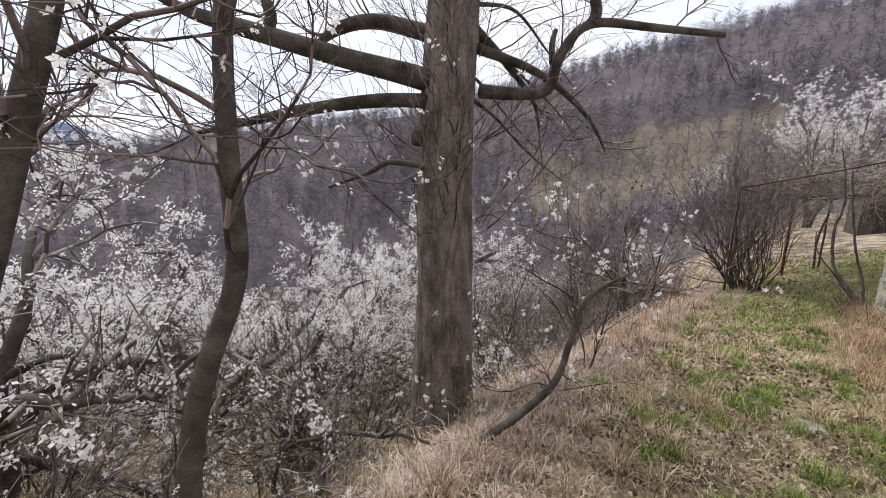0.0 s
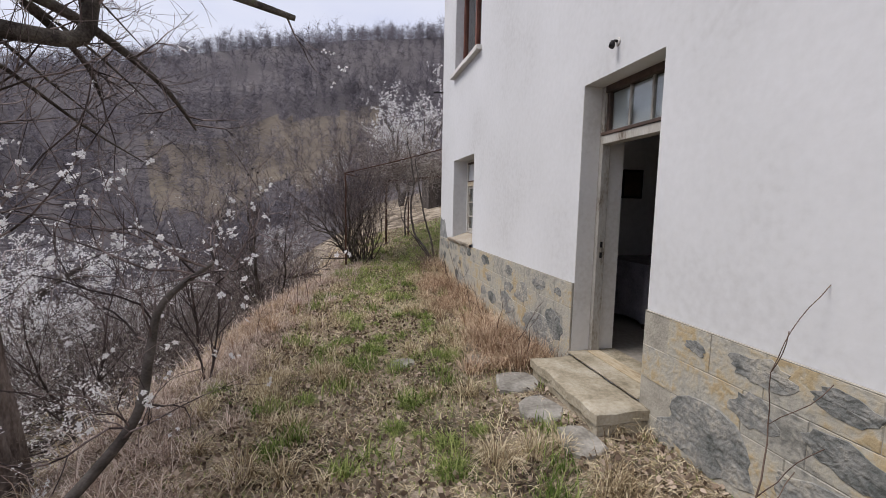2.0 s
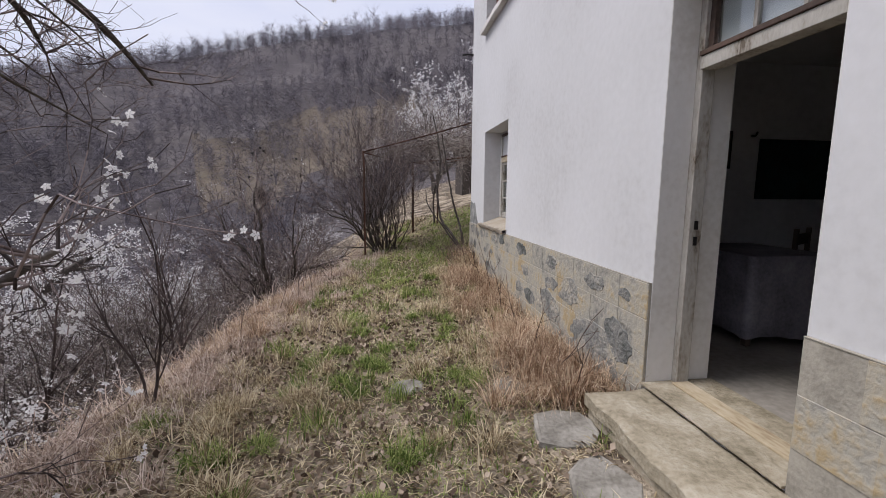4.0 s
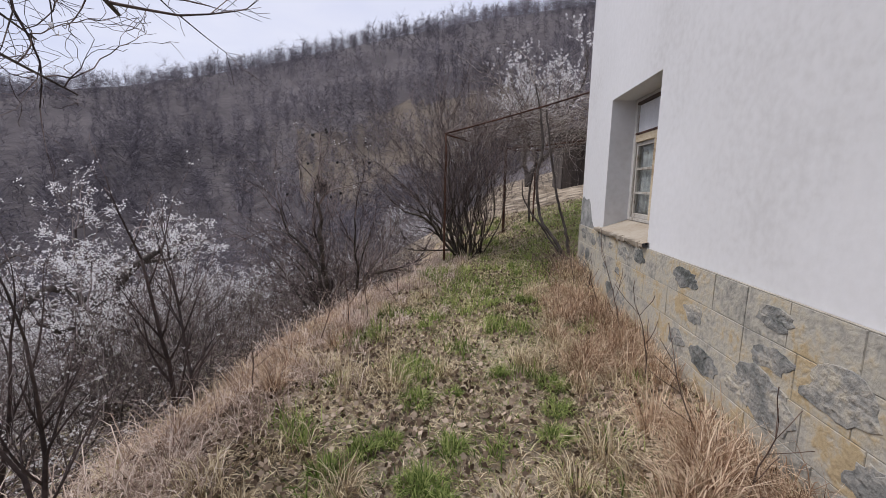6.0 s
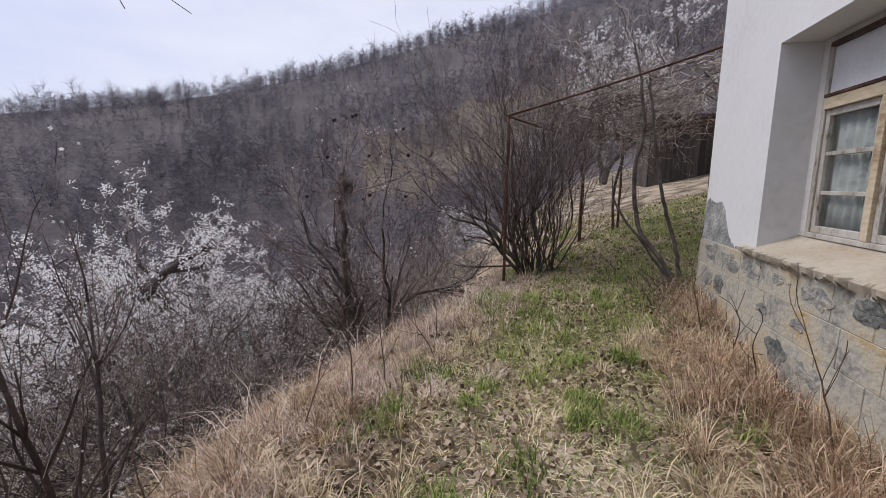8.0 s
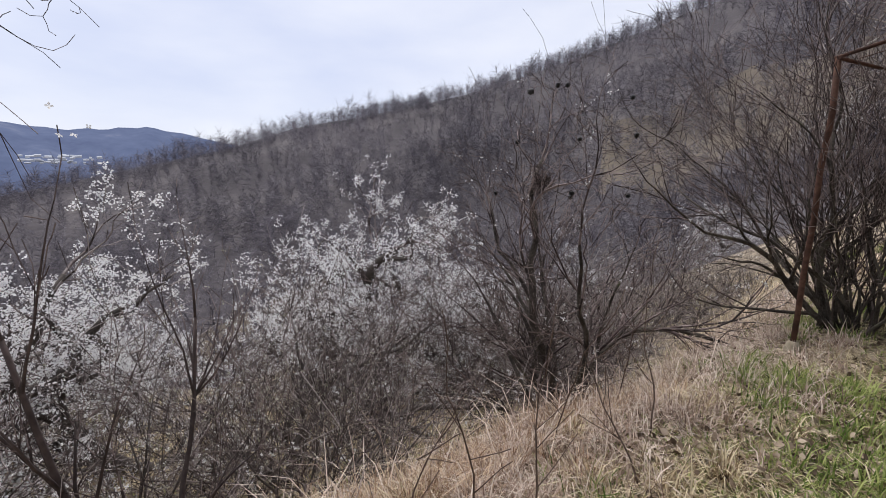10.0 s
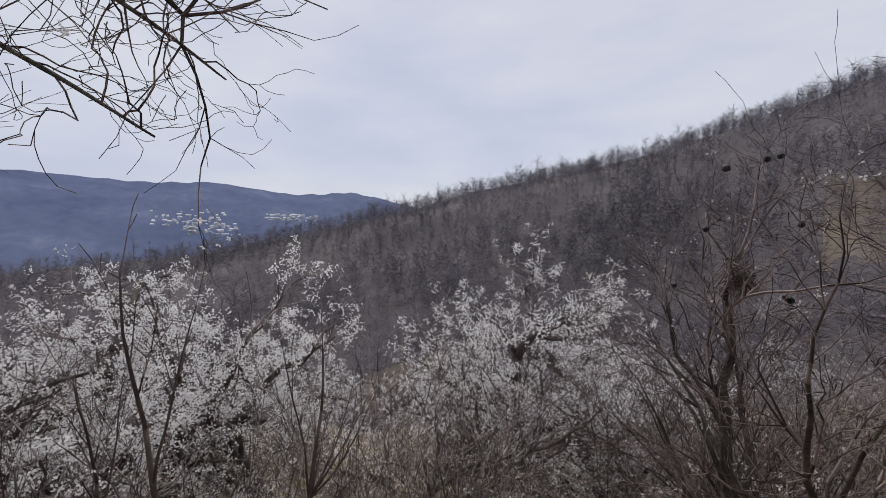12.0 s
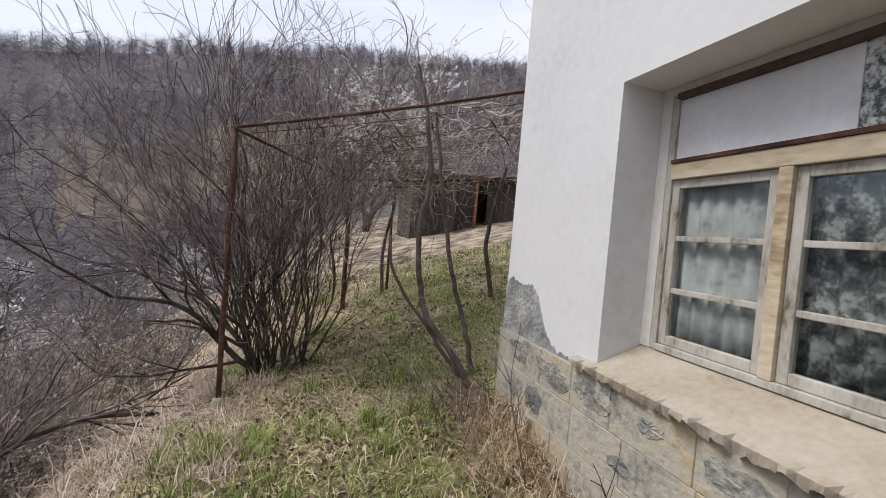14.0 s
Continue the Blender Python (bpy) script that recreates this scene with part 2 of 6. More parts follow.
def smooth_line(ctrl, radii, steps=5):
    """Points and radii on a smooth line through control points."""
    pts, out = [], []
    c = [Vector(p) for p in ctrl]
    for i in range(len(c) - 1):
        a, b, d, e = c[max(i - 1, 0)], c[i], c[i + 1], c[min(i + 2, len(c) - 1)]
        for s in range(steps):
            t = s / steps
            pts.append(0.5 * ((2 * b) + (d - a) * t + (2 * a - 5 * b + 4 * d - e) * t * t + (3 * b - a - 3 * d + e) * t ** 3))
            out.append(radii[i] + (radii[i + 1] - radii[i]) * t)
    return pts + [c[-1]], out + [radii[-1]]


# ---- the lie of the land ----
RIDGE_AZ = [-180, -130, -112, -95, -86, -78, -70, -62, -52, -40, -29, -20, -10, 0, 12, 27, 60, 100, 150, 180]
RIDGE_EL = [4, -4, -6, -4, -1.8, 0.4, 2.4, 5.2, 7.2, 9.8, 12.9, 15.6, 18.2, 20.0, 21.0, 20.5, 20, 18, 10, 4]
VALLEY = [4, -30, -34, -30, -27, -24, -21, -18, -15, -11, -8, -5, -2, 1, 4, 7, 10, 10, 6, 4]


def ease(x, a, b):
    t = np.clip((x - a) / (b - a), 0, 1)
    return t * t * (3 - 2 * t)


def height(x, y):
    x, y = np.asarray(x, dtype=np.float64), np.asarray(y, dtype=np.float64)
    edge = np.interp(y, [-8, 0, 5, 7, 8.5, 11.2, 14, 20, 30], [-3.9, -3.7, -3.6, -3.3, -3.05, -2.35, -2.0, -1.4, 0.0])
    edge = edge + 0.10 * np.sin(1.9 * y + 0.6) + 0.07 * np.sin(4.3 * y + 1.0)
    flat = np.interp(y, [-10, 0, 2.5, 4, 7, 9, 10.5, 12], [0.15, -0.02, -0.26, -0.33, -0.30, -0.24, -0.12, -0.05]) + 0.05 * np.clip(x + 1.5, -2, 1.5)
    up = -0.17 + 0.26 * (np.clip(x, -30, 12) + 1.9) + 0.045 * (y - 12)
    w = ease(y, 9.2, 13.2)
    z = flat * (1 - w) + np.maximum(up, -1.2) * w
    s = np.maximum(edge - x, 0)
    s = np.sqrt(s * s + 0.09) - 0.3
    z = z - np.where(s < 1.5, 0.8 * s, 1.2 + 0.34 * (s - 1.5))
    z = z + 0.018 * np.sin(2.3 * x + 1.1 * y) * np.sin(1.7 * y - 0.6 * x) + 0.010 * np.sin(5.1 * x + 2) * np.sin(6.3 * y + x)
    z = z + 0.12 * np.exp(-((x + 0.25) / 0.6) ** 2 - ((y - 4.4) / 0.9) ** 2)     # banked up against the doorstep
    dx, dy = x + 2, y - 6
    r, az = np.hypot(dx, dy), np.degrees(np.arctan2(dx, dy))
    ridge_r = 190.0
    top = 1.3 + ridge_r * np.tan(np.radians(np.interp(az, RIDGE_AZ, RIDGE_EL)))
    low = np.interp(az, RIDGE_AZ, VALLEY)
    t = np.clip((r - 48) / (ridge_r - 48), 0, 1)
    far = low + (top - low) * (0.65 * t + 0.35 * t * t * (3 - 2 * t)) + 1.5 * np.sin(az * 0.35) * np.sin(r * 0.05) * t * (1 - t) * 4
    far = far - ease(r, ridge_r, 700) * (top + 190)
    k = ease(r, 20, 50)
    return z * (1 - k) + far * k


def gz(x, y):
    return float(height(x, y))


AZ_N = 420
radii = np.concatenate([[0.0005], 0.2 * 1.047 ** np.arange(0, 219)])
aa = np.linspace(0, 2 * math.pi, AZ_N, endpoint=False)
gx, gy = -2 + radii[:, None] * np.sin(aa)[None], 6 + radii[:, None] * np.cos(aa)[None]
gv = np.stack([gx, gy, height(gx, gy)], 2).reshape(-1, 3)
ii, jj = np.meshgrid(np.arange(len(radii) - 1), np.arange(AZ_N), indexing="ij")
gf = np.stack([ii * AZ_N + jj, (ii + 1) * AZ_N + jj, (ii + 1) * AZ_N + (jj + 1) % AZ_N, ii * AZ_N + (jj + 1) % AZ_N], 2).reshape(-1, 4)[:, ::-1]
me = fast_mesh("ground", gv, gf, True)
me.materials.append(M_GROUND)
me.materials.append(M_FARGROUND)
me.materials.append(surf("tan_hill_meadow", [(0.3, (0.105, 0.088, 0.072)), (0.55, (0.16, 0.132, 0.105)), (0.75, (0.23, 0.195, 0.145))], 0.05, 0.9, 0.95, 0.4, 0.2, spec=0.1))


def meadow(r, az):
    """Open dry meadows on the hillside, by distance and azimuth."""
    return ((az > -24) & (az < 4) & (r > 58 + 5 * np.sin(az * 0.5)) & (r < 92 + 6 * np.sin(az * 0.4))) | ((az > -75) & (az < -58) & (r > 40) & (r < 60))


face_r, face_az = radii[ii.ravel()], (np.degrees(aa[jj.ravel()]) + 180) % 360 - 180
me.polygons.foreach_set("material_index", np.where(meadow(face_r, face_az), 2, (face_r > 26).astype(np.int32)).astype(np.int32))
tagged(part("ground", me, None), "sloping soil with leaf litter, matted grass and wooded hillside", "ground", kind="structure")

# distant mountains; the blue of air haze is put into their base colour
maz = np.linspace(-150, 60, 260)
mel = np.interp(maz, [-150, -125, -110, -106, -101, -97, -94, -90, -85, -81, -78, -74, -70, -60, 60], [3.0, 3.6, 4.3, 4.2, 4.1, 4.4, 4.7, 4.3, 3.8, 4.1, 4.5, 3.9, 3.0, 2.2, 2.0])
mel = mel + 0.06 * np.sin(maz * 2.1) + 0.04 * np.sin(maz * 5.3)
rows_m = []
for k in range(7):
    rr, fr = 1900 - 170 * k, 1 - k / 6
    zz = 1.3 + 1900 * np.tan(np.radians(mel)) * fr ** 1.3 - 205 * (1 - fr) ** 1.6 + 8 * np.sin(maz * 1.7 + k * 2) * fr * (1 - fr) * 4
    rows_m.append(np.stack([-2 + rr * np.sin(np.radians(maz)), 6 + rr * np.cos(np.radians(maz)), zz], 1))
mv = np.concatenate(rows_m)
n_m = len(maz)
ii, jj = np.meshgrid(np.arange(6), np.arange(n_m - 1), indexing="ij")
mf = np.stack([ii * n_m + jj, ii * n_m + jj + 1, (ii + 1) * n_m + jj + 1, (ii + 1) * n_m + jj], 2).reshape(-1, 4)
M_MOUNT = surf("haze_blue_mountain", [(0.3, (0.085, 0.105, 0.175)), (0.6, (0.12, 0.145, 0.225)), (0.75, (0.17, 0.19, 0.26))], 0.004, 0.03, 1.0, 0.0, spec=0.0)
tagged(part("backdrop", fast_mesh("backdrop", mv, mf, True), M_MOUNT), "far wooded mountains with haze blue in their colour, under a pale sky", "mountain", kind="structure")

# pale hamlets on the mountain's foot
hv, hf = [], []
rg = random.Random(8)
for k in range(170):
    a0, a1, e0, e1 = rg.choice(((-100, -92.5, -0.6, 1.3), (-88, -82, 0.4, 1.2), (-97, -91, -1.6, -0.2)))
    a, e, d = radians(rg.uniform(a0, a1)), radians(rg.uniform(e0, e1)), 880 + rg.uniform(-30, 30)
    c = Vector((-2 + d * math.sin(a), 6 + d * math.cos(a), 1.3 + d * math.tan(e)))
    w, h = rg.uniform(1.5, 4.0), rg.uniform(1.2, 2.6)
    u = Vector((math.cos(a), -math.sin(a), 0)) * w
    f_ = Vector((math.sin(a), math.cos(a), 0)) * w
    n0 = len(hv)
    hv += [c - u - f_, c + u - f_, c + u + f_, c - u + f_] + [p + Vector((0, 0, h)) for p in (c - u - f_, c + u - f_, c + u + f_, c - u + f_)] + [c - u + Vector((0, 0, h * 1.6)), c + u + Vector((0, 0, h * 1.6))]
    hf += [[n0 + i for i in q] for q in ((0, 1, 5, 4), (1, 2, 6, 5), (2, 3, 7, 6), (3, 0, 4, 7), (4, 5, 9, 8), (6, 7, 8, 9), (5, 6, 9), (7, 4, 8))]
tagged(part("distant_village", mesh_from("distant_village", hv, hf), surf("pale_far_walls", [(0.3, (0.36, 0.38, 0.42)), (0.7, (0.62, 0.63, 0.65))], 0.02, 0.1, 0.9, 0.0)), "tiny pale houses and orchards at the mountain's foot", "village", kind="stuff")


# ---- the house ----
D0, D1, DH = 3.914, 4.934, 2.506          # door opening
W0, W1, WS, WT = 8.338, 9.73, 0.70, 2.28  # lower window
U0, U1, US, UT = 8.14, 9.80, 3.94, 5.60    # upper window
YN, YS, TOP, THK, XE = 10.86, -4.0, 6.9, 0.45, 7.5


def wall_with_holes(name, ys, zs, holes, x0, x1):
    """A wall in the y-z plane, from x0 to x1, built of the cells that are not holes."""
    bm = bmesh.new()
    solid = lambda i, j: 0 <= i < len(ys) - 1 and 0 <= j < len(zs) - 1 and not any(a - 1e-6 <= ys[i] and ys[i + 1] <= b + 1e-6 and c - 1e-6 <= zs[j] and zs[j + 1] <= d + 1e-6 for a, b, c, d in holes)
    cache = {}

    def vert(x, y, z):
        if (x, y, z) not in cache:
            cache[(x, y, z)] = bm.verts.new((x, y, z))
        return cache[(x, y, z)]

    for i in range(len(ys) - 1):
        for j in range(len(zs) - 1):
            if not solid(i, j):
                continue
            a, b, c, d = ys[i], ys[i + 1], zs[j], zs[j + 1]
            bm.faces.new([vert(x0, a, d), vert(x0, b, d), vert(x0, b, c), vert(x0, a, c)])
            bm.faces.new([vert(x1, a, c), vert(x1, b, c), vert(x1, b, d), vert(x1, a, d)])
            if not solid(i - 1, j):
                bm.faces.new([vert(x0, a, c), vert(x1, a, c), vert(x1, a, d), vert(x0, a, d)])
            if not solid(i + 1, j):
                bm.faces.new([vert(x0, b, d), vert(x1, b, d), vert(x1, b, c), vert(x0, b, c)])
            if not solid(i, j - 1):
                bm.faces.new([vert(x0, b, c), vert(x1, b, c), vert(x1, a, c), vert(x0, a, c)])
            if not solid(i, j + 1):
                bm.faces.new([vert(x0, a, d), vert(x1, a, d), vert(x1, b, d), vert(x0, b, d)])
    return bm


ys = [YS, D0, D1, U0, W0, W1, U1, YN]
zs = [-0.8, 0.0, WS, WT, DH, US, UT, TOP]
holes = [(D0, D1, 0.0, DH), (W0, W1, WS, WT), (U0, U1, US, UT)]
front = tagged(part("wall_west", wall_with_holes("wall_west", ys, zs, holes, 0.0, THK), M_WALL), "white limewashed rendered house wall, faintly stained", "wall", kind="structure")
tagged(part("wall_north", box(THK, XE, YN - THK, YN, -0.8, TOP), M_WALL), "white rendered end wall of the house", "wall", kind="structure")
tagged(part("wall_south", box(THK, XE, YS, YS + THK, -0.8, TOP), M_WALL), "white rendered end wall of the house", "wall", kind="structure")
tagged(part("wall_east", box(XE - THK, XE, YS + THK, YN - THK, -0.8, TOP), M_WALL), "white rendered back wall of the house", "wall", kind="structure")
tagged(part("roof", (lambda bm: (bmesh.ops.contextual_create(bm, geom=[bm.verts.new(p) for p in ((-0.35, YS - 0.3, TOP), (XE + 0.35, YS - 0.3, TOP), (XE / 2, YS - 0.3, TOP + 2.2))]), bmesh.ops.contextual_create(bm, geom=[bm.verts.new(p) for p in ((-0.35, YN + 0.3, TOP), (XE + 0.35, YN + 0.3, TOP), (XE / 2, YN + 0.3, TOP + 2.2))]), bmesh.ops.convex_hull(bm, input=bm.verts[:]), bm)[-1])(bmesh.new()), surf("old_roof_tiles", [(0.3, (0.16, 0.07, 0.05)), (0.7, (0.30, 0.15, 0.10))], 2, 20)), "pitched roof of old clay tiles", "roof", kind="structure")
M_FLOOR = surf("worn_concrete_floor", [(0.3, (0.20, 0.18, 0.155)), (0.6, (0.34, 0.31, 0.27))], 1.5, 20, 0.85, 0.2)
tagged(part("floor", box(THK, XE - THK, YS + THK, YN - THK, -0.2, -0.004), M_FLOOR), "worn grey concrete floor inside the house", "floor", kind="structure")
tagged(part("ceiling", box(THK, XE - THK, YS + THK, YN - THK, 2.72, 2.9), M_WALL), "plain whitewashed ceiling", "ceiling", kind="structure")
M_INNER = surf("grey_indoor_limewash", [(0.3, (0.60, 0.60, 0.61)), (0.6, (0.74, 0.74, 0.75))], 1.0, 12, 0.9, 0.1)
for nm, b in (("wall_inner_north", (THK, 4.6, 6.9, 7.05, 0, 2.72)), ("wall_inner_south", (THK, 4.6, 2.2, 2.35, 0, 2.72)), ("wall_inner_east", (4.6, 4.75, 2.2, 7.05, 0, 2.72))):
    tagged(part(nm, box(*b), M_INNER), "dim grey limewashed indoor wall", "wall", kind="structure")

# plinth of rendered blocks
COURSE = 0.242
plinth = tagged(part("plinth", wall_with_holes("plinth", [YS, D0, D1, YN + 0.02], [-0.9, -0.03, 0.676], [(D0, D1, -0.03, 0.676)], -0.018, -0.002), M_MORTAR), "weathered plinth of rendered stone blocks with flaking grey and yellow patches", "plinth", kind="structure")


def block_mesh(length, h, seed):
    rg = random.Random(seed)
    c = 0.003
    e = lambda: rg.uniform(-0.0015, 0.0015)
    g = 0.0018
    back = [(0, g, g), (0, length - g, g), (0, length - g, h - g), (0, g, h - g)]
    front = [(-0.004 + e(), g + c + e(), g + c + e()), (-0.004 + e(), length - g - c + e(), g + c + e()), (-0.004 + e(), length - g - c + e(), h - g - c + e()), (-0.004 + e(), g + c + e(), h - g - c + e())]
    mid = (-0.005 + e(), length / 2, h / 2)
    v = back + front + [mid]
    f = [(0, 4, 5, 1), (1, 5, 6, 2), (2, 6, 7, 3), (3, 7, 4, 0), (4, 8, 5), (5, 8, 6), (6, 8, 7), (7, 8, 4)]
    me = mesh_from("stone_block", v, f)
    me.materials.append(M_BLOCK)
    return me


BLOCKS = {ln: [block_mesh(ln, COURSE, 7 * k + int(ln * 100)) for k in range(3)] for ln in (0.34, 0.42, 0.50)}
rng = random.Random(5)
for c in range(5):
    for a, b in ((1.0 + 0.17 * (c % 2), D0), (D1, YN)):
        y = a
        while y < b - 0.3:
            ln = rng.choice((0.34, 0.42, 0.50))
            if y + ln > b:
                ln = 0.34
                y = b - ln
            ob = part("stone_block", rng.choice(BLOCKS[ln]), None, plinth)
            ob.location = (-0.019, y, 0.676 - COURSE * (c + 1))
            y += ln


def rubble_mesh(w, h, seed):
    """An uneven stone face, bared where the render has fallen off in ragged pieces."""
    rg = random.Random(seed)
    n = 24
    o = Vector((seed * 1.7, seed * 0.9, 0))
    rim = [(math.cos(6.283 * i / n), math.sin(6.283 * i / n)) for i in range(n)]
    pw = [0.9 + 0.42 * noise.noise(Vector((a * 1.1, b * 1.1, 0)) + o) + 0.28 * noise.noise(Vector((a * 3.4, b * 3.4, 2)) + o) for a, b in rim]
    ring = lambda k, x, e: [(x + rg.uniform(-e, e), a * w / 2 * q * k, b * h / 2 * q * k) for (a, b), q in zip(rim, pw)]
    v = ring(1.0, 0.004, 0) + ring(0.97, -0.003, 0.001) + ring(0.6, -0.004, 0.003) + [(-0.004, 0, 0)]
    f = []
    for i in range(n):
        j = (i + 1) % n
        f += [(i, j, n + j, n + i), (n + i, n + j, 2 * n + j, 2 * n + i), (2 * n + i, 2 * n + j, 3 * n)]
    me = mesh_from("bare_stone", v, [q[::-1] for q in f])
    me.materials.append(M_RUBBLE)
    return me


RUBBLE = [rubble_mesh(w, h, 40 + i) for i, (w, h) in enumerate(((0.42, 0.17), (0.34, 0.16), (0.27, 0.15), (0.17, 0.11), (0.22, 0.19), (0.36, 0.22), (0.46, 0.24), (0.12, 0.08), (0.32, 0.14), (0.28, 0.20)))]
rng = random.Random(19)
for c, share in enumerate((0.78, 0.55, 0.55, 0.5)):
    for a, b in ((1.1, D0 - 0.05), (D1 + 0.05, YN - 0.1)):
        y = a + 0.1 * c
        while y < b - 0.2:
            ln = rng.uniform(0.36, 0.5)
            if rng.random() < share:
                ob = part("bare_stone", RUBBLE[rng.choice((0, 1, 2, 3, 8) if c == 0 else (1, 2, 3, 4, 5, 6, 7, 9))], None, plinth, "")
                ob.location = (-0.024, min(y + ln / 2, b - 0.2), 0.676 - COURSE * (c + 0.5) + rng.uniform(-0.02, 0.03))
                ob.rotation_euler = (rng.uniform(-0.12, 0.12) + (3.1416 if rng.random() < 0.5 else 0), 0, 0)
            y += ln
# two wide falls of render, at the door's corner and beyond the window's line
for y, z, k, sx in ((5.62, -0.02, 6, 2.0), (6.55, 0.12, 5, 1.3), (3.35, 0.02, 6, 1.7), (2.6, -0.06, 6, 1.9), (5.25, 0.2, 5, 1.0)):
    ob = part("bare_stone", RUBBLE[k], None, plinth)
    ob.location, ob.scale = (-0.0255, y, z), (1.2, sx, 1.7)
# bare grey patch where the render has fallen off the corner
M_BARE = surf("bare_grey_masonry", [(0.3, (0.16, 0.165, 0.16)), (0.5, (0.27, 0.27, 0.26)), (0.7, (0.40, 0.39, 0.37))], 6, 30, 0.95, 0.8, 0.02)
bm = bmesh.new()
cols = []
for i in range(161):
    y = 9.70 + (YN + 0.004 - 9.70) * i / 160
    t = 0.70 + 0.36 * float(ease(y, 10.12, 10.5)) + 0.07 * noise.noise(Vector((y * 6, 0, 0))) + 0.05 * noise.noise(Vector((y * 24, 4, 0))) + 0.02 * noise.noise(Vector((y * 70, 4, 0)))
    cols.append([bm.verts.new((-0.006 - 0.004 * noise.noise(Vector((y * 9, k, 5))), y, 0.68 + max(t - 0.68, 0.004) * k / 4)) for k in range(5)] + [bm.verts.new((0.01, y, 0.68 + max(t - 0.68, 0.004)))])
for a_, b_ in zip(cols, cols[1:]):
    for k in range(5):
        bm.faces.new((a_[k], b_[k], b_[k + 1], a_[k + 1]))
part("bare_patch", bm, M_BARE, plinth, "grey masonry where the render has fallen off")
trim = tagged(part("trim", box(-0.022, -0.003, YS, D0, 0.676, 0.681, 0.001), M_MORTAR), "thin cement lip along the plinth", "trim", kind="structure")
tagged(part("trim", box(-0.022, -0.003, D1, W0 - 0.06, 0.676, 0.681, 0.001), M_MORTAR), "thin cement lip along the plinth", "trim", kind="structure")


def rough_slab(x0, x1, y0, y1, z0, z1, seed, nx=10, ny=14, wear=0.02):
    """A slab with a worn, uneven top and chipped edges."""
    bm = bmesh.new()
    rg = Vector((seed * 3.1, seed * 1.7, 0))
    top, bot = {}, {}
    for i in range(nx + 1):
        for j in range(ny + 1):
            u, v = i / nx, j / ny
            x, y = x0 + (x1 - x0) * u, y0 + (y1 - y0) * v
            n1 = noise.noise(Vector((x * 6, y * 6, 0)) + rg)
            rim = 1.0 if i in (0, nx) or j in (0, ny) else 0.0
            p = Vector((x, y, z1 + n1 * wear * 0.4 - rim * wear * (0.5 + 0.6 * abs(noise.noise(Vector((x * 14, y * 14, 3)) + rg)))))
            p.x += rim * n1 * wear * (1 if i in (0, nx) else 0)
            p.y += rim * n1 * wear * (1 if j in (0, ny) else 0)
            top[i, j] = bm.verts.new(p)
            if rim:
                bot[i, j] = bm.verts.new((p.x + n1 * wear * 0.3, p.y, z0))
    for i in range(nx):
        for j in range(ny):
            bm.faces.new((top[i, j], top[i + 1, j], top[i + 1, j + 1], top[i, j + 1])).smooth = True
    ring = [(i, 0) for i in range(nx)] + [(nx, j) for j in range(ny)] + [(i, ny) for i in range(nx, 0, -1)] + [(0, j) for j in range(ny, 0, -1)]
    for a, b in zip(ring, ring[1:] + ring[:1]):
        bm.faces.new((bot[a], bot[b], top[b], top[a]))
    bm.faces.new([bot[k] for k in reversed(ring)])
    return bm


step = thing("door_step", 0, 0, 0, "worn yellowish stone doorstep below the open door", "step")
part("tread", rough_slab(-0.44, -0.002, 3.80, 4.90, -0.10, -0.012, 3), M_STONE, step, "worn stone tread with chipped edges")
part("base", rough_slab(-0.415, -0.004, 3.825, 4.885, -0.5, -0.101, 5, wear=0.03), M_STONE, step, "mossy rough masonry under the tread")
for k, (x, y, sx, sy, turn) in enumerate([(-1.55, 5.70, 0.14, 0.12, 20), (-0.60, 4.80, 0.22, 0.21, 10), (-0.62, 4.29, 0.17, 0.23, -15), (-0.56, 3.80, 0.15, 0.2, 5), (-0.70, 5.52, 0.19, 0.14, 30), (-0.67, 5.88, 0.15, 0.13, 40)]):
    bm = bmesh.new()
    rg = random.Random(k)
    n = 9
    rim = [(math.cos(6.283 * i / n) * sx * rg.uniform(0.85, 1.15), math.sin(6.283 * i / n) * sy * rg.uniform(0.85, 1.15)) for i in range(n)]
    up_ = [bm.verts.new((a * 0.9, b * 0.9, 0.035 + rg.uniform(-0.006, 0.006))) for a, b in rim]
    mid_ = [bm.verts.new((a, b, 0.018)) for a, b in rim]
    low_ = [bm.verts.new((a, b, -0.06)) for a, b in rim]
    bm.faces.new(up_)
    bm.faces.new(list(reversed(low_)))
    for i in range(n):
        j = (i + 1) % n
        bm.faces.new((mid_[i], mid_[j], up_[j], up_[i]))
        bm.faces.new((low_[i], low_[j], mid_[j], mid_[i]))
    ob = tagged(part("stepping_stone", bm, M_SLAB), "flat grey stepping stone sunk in the grass", "stone", "stepping stones before the door")
    ob.matrix_world = pose(x, y, gz(x, y) - 0.004, 2, -2, turn)

# ---- door and windows ----
M_OLDPAINT = surf("peeling_cream_paint", [(0.30, (0.15, 0.12, 0.09)), (0.38, (0.30, 0.27, 0.225)), (0.5, (0.40, 0.375, 0.33)), (0.75, (0.50, 0.48, 0.435))], 9, 60, 0.7, 0.4, 0.006, stretch=(1, 1, 0.4))
M_BAREWOOD = surf("weathered_ochre_wood", [(0.28, (0.24, 0.16, 0.09)), (0.45, (0.47, 0.385, 0.26)), (0.7, (0.64, 0.56, 0.43))], 3, 40, 0.75, 0.5, 0.006, stretch=(1, 0.3, 1))
M_DARKWOOD = surf("dark_window_wood", [(0.3, (0.05, 0.035, 0.028)), (0.7, (0.13, 0.085, 0.065))], 3, 30, 0.6, 0.3, 0.005)
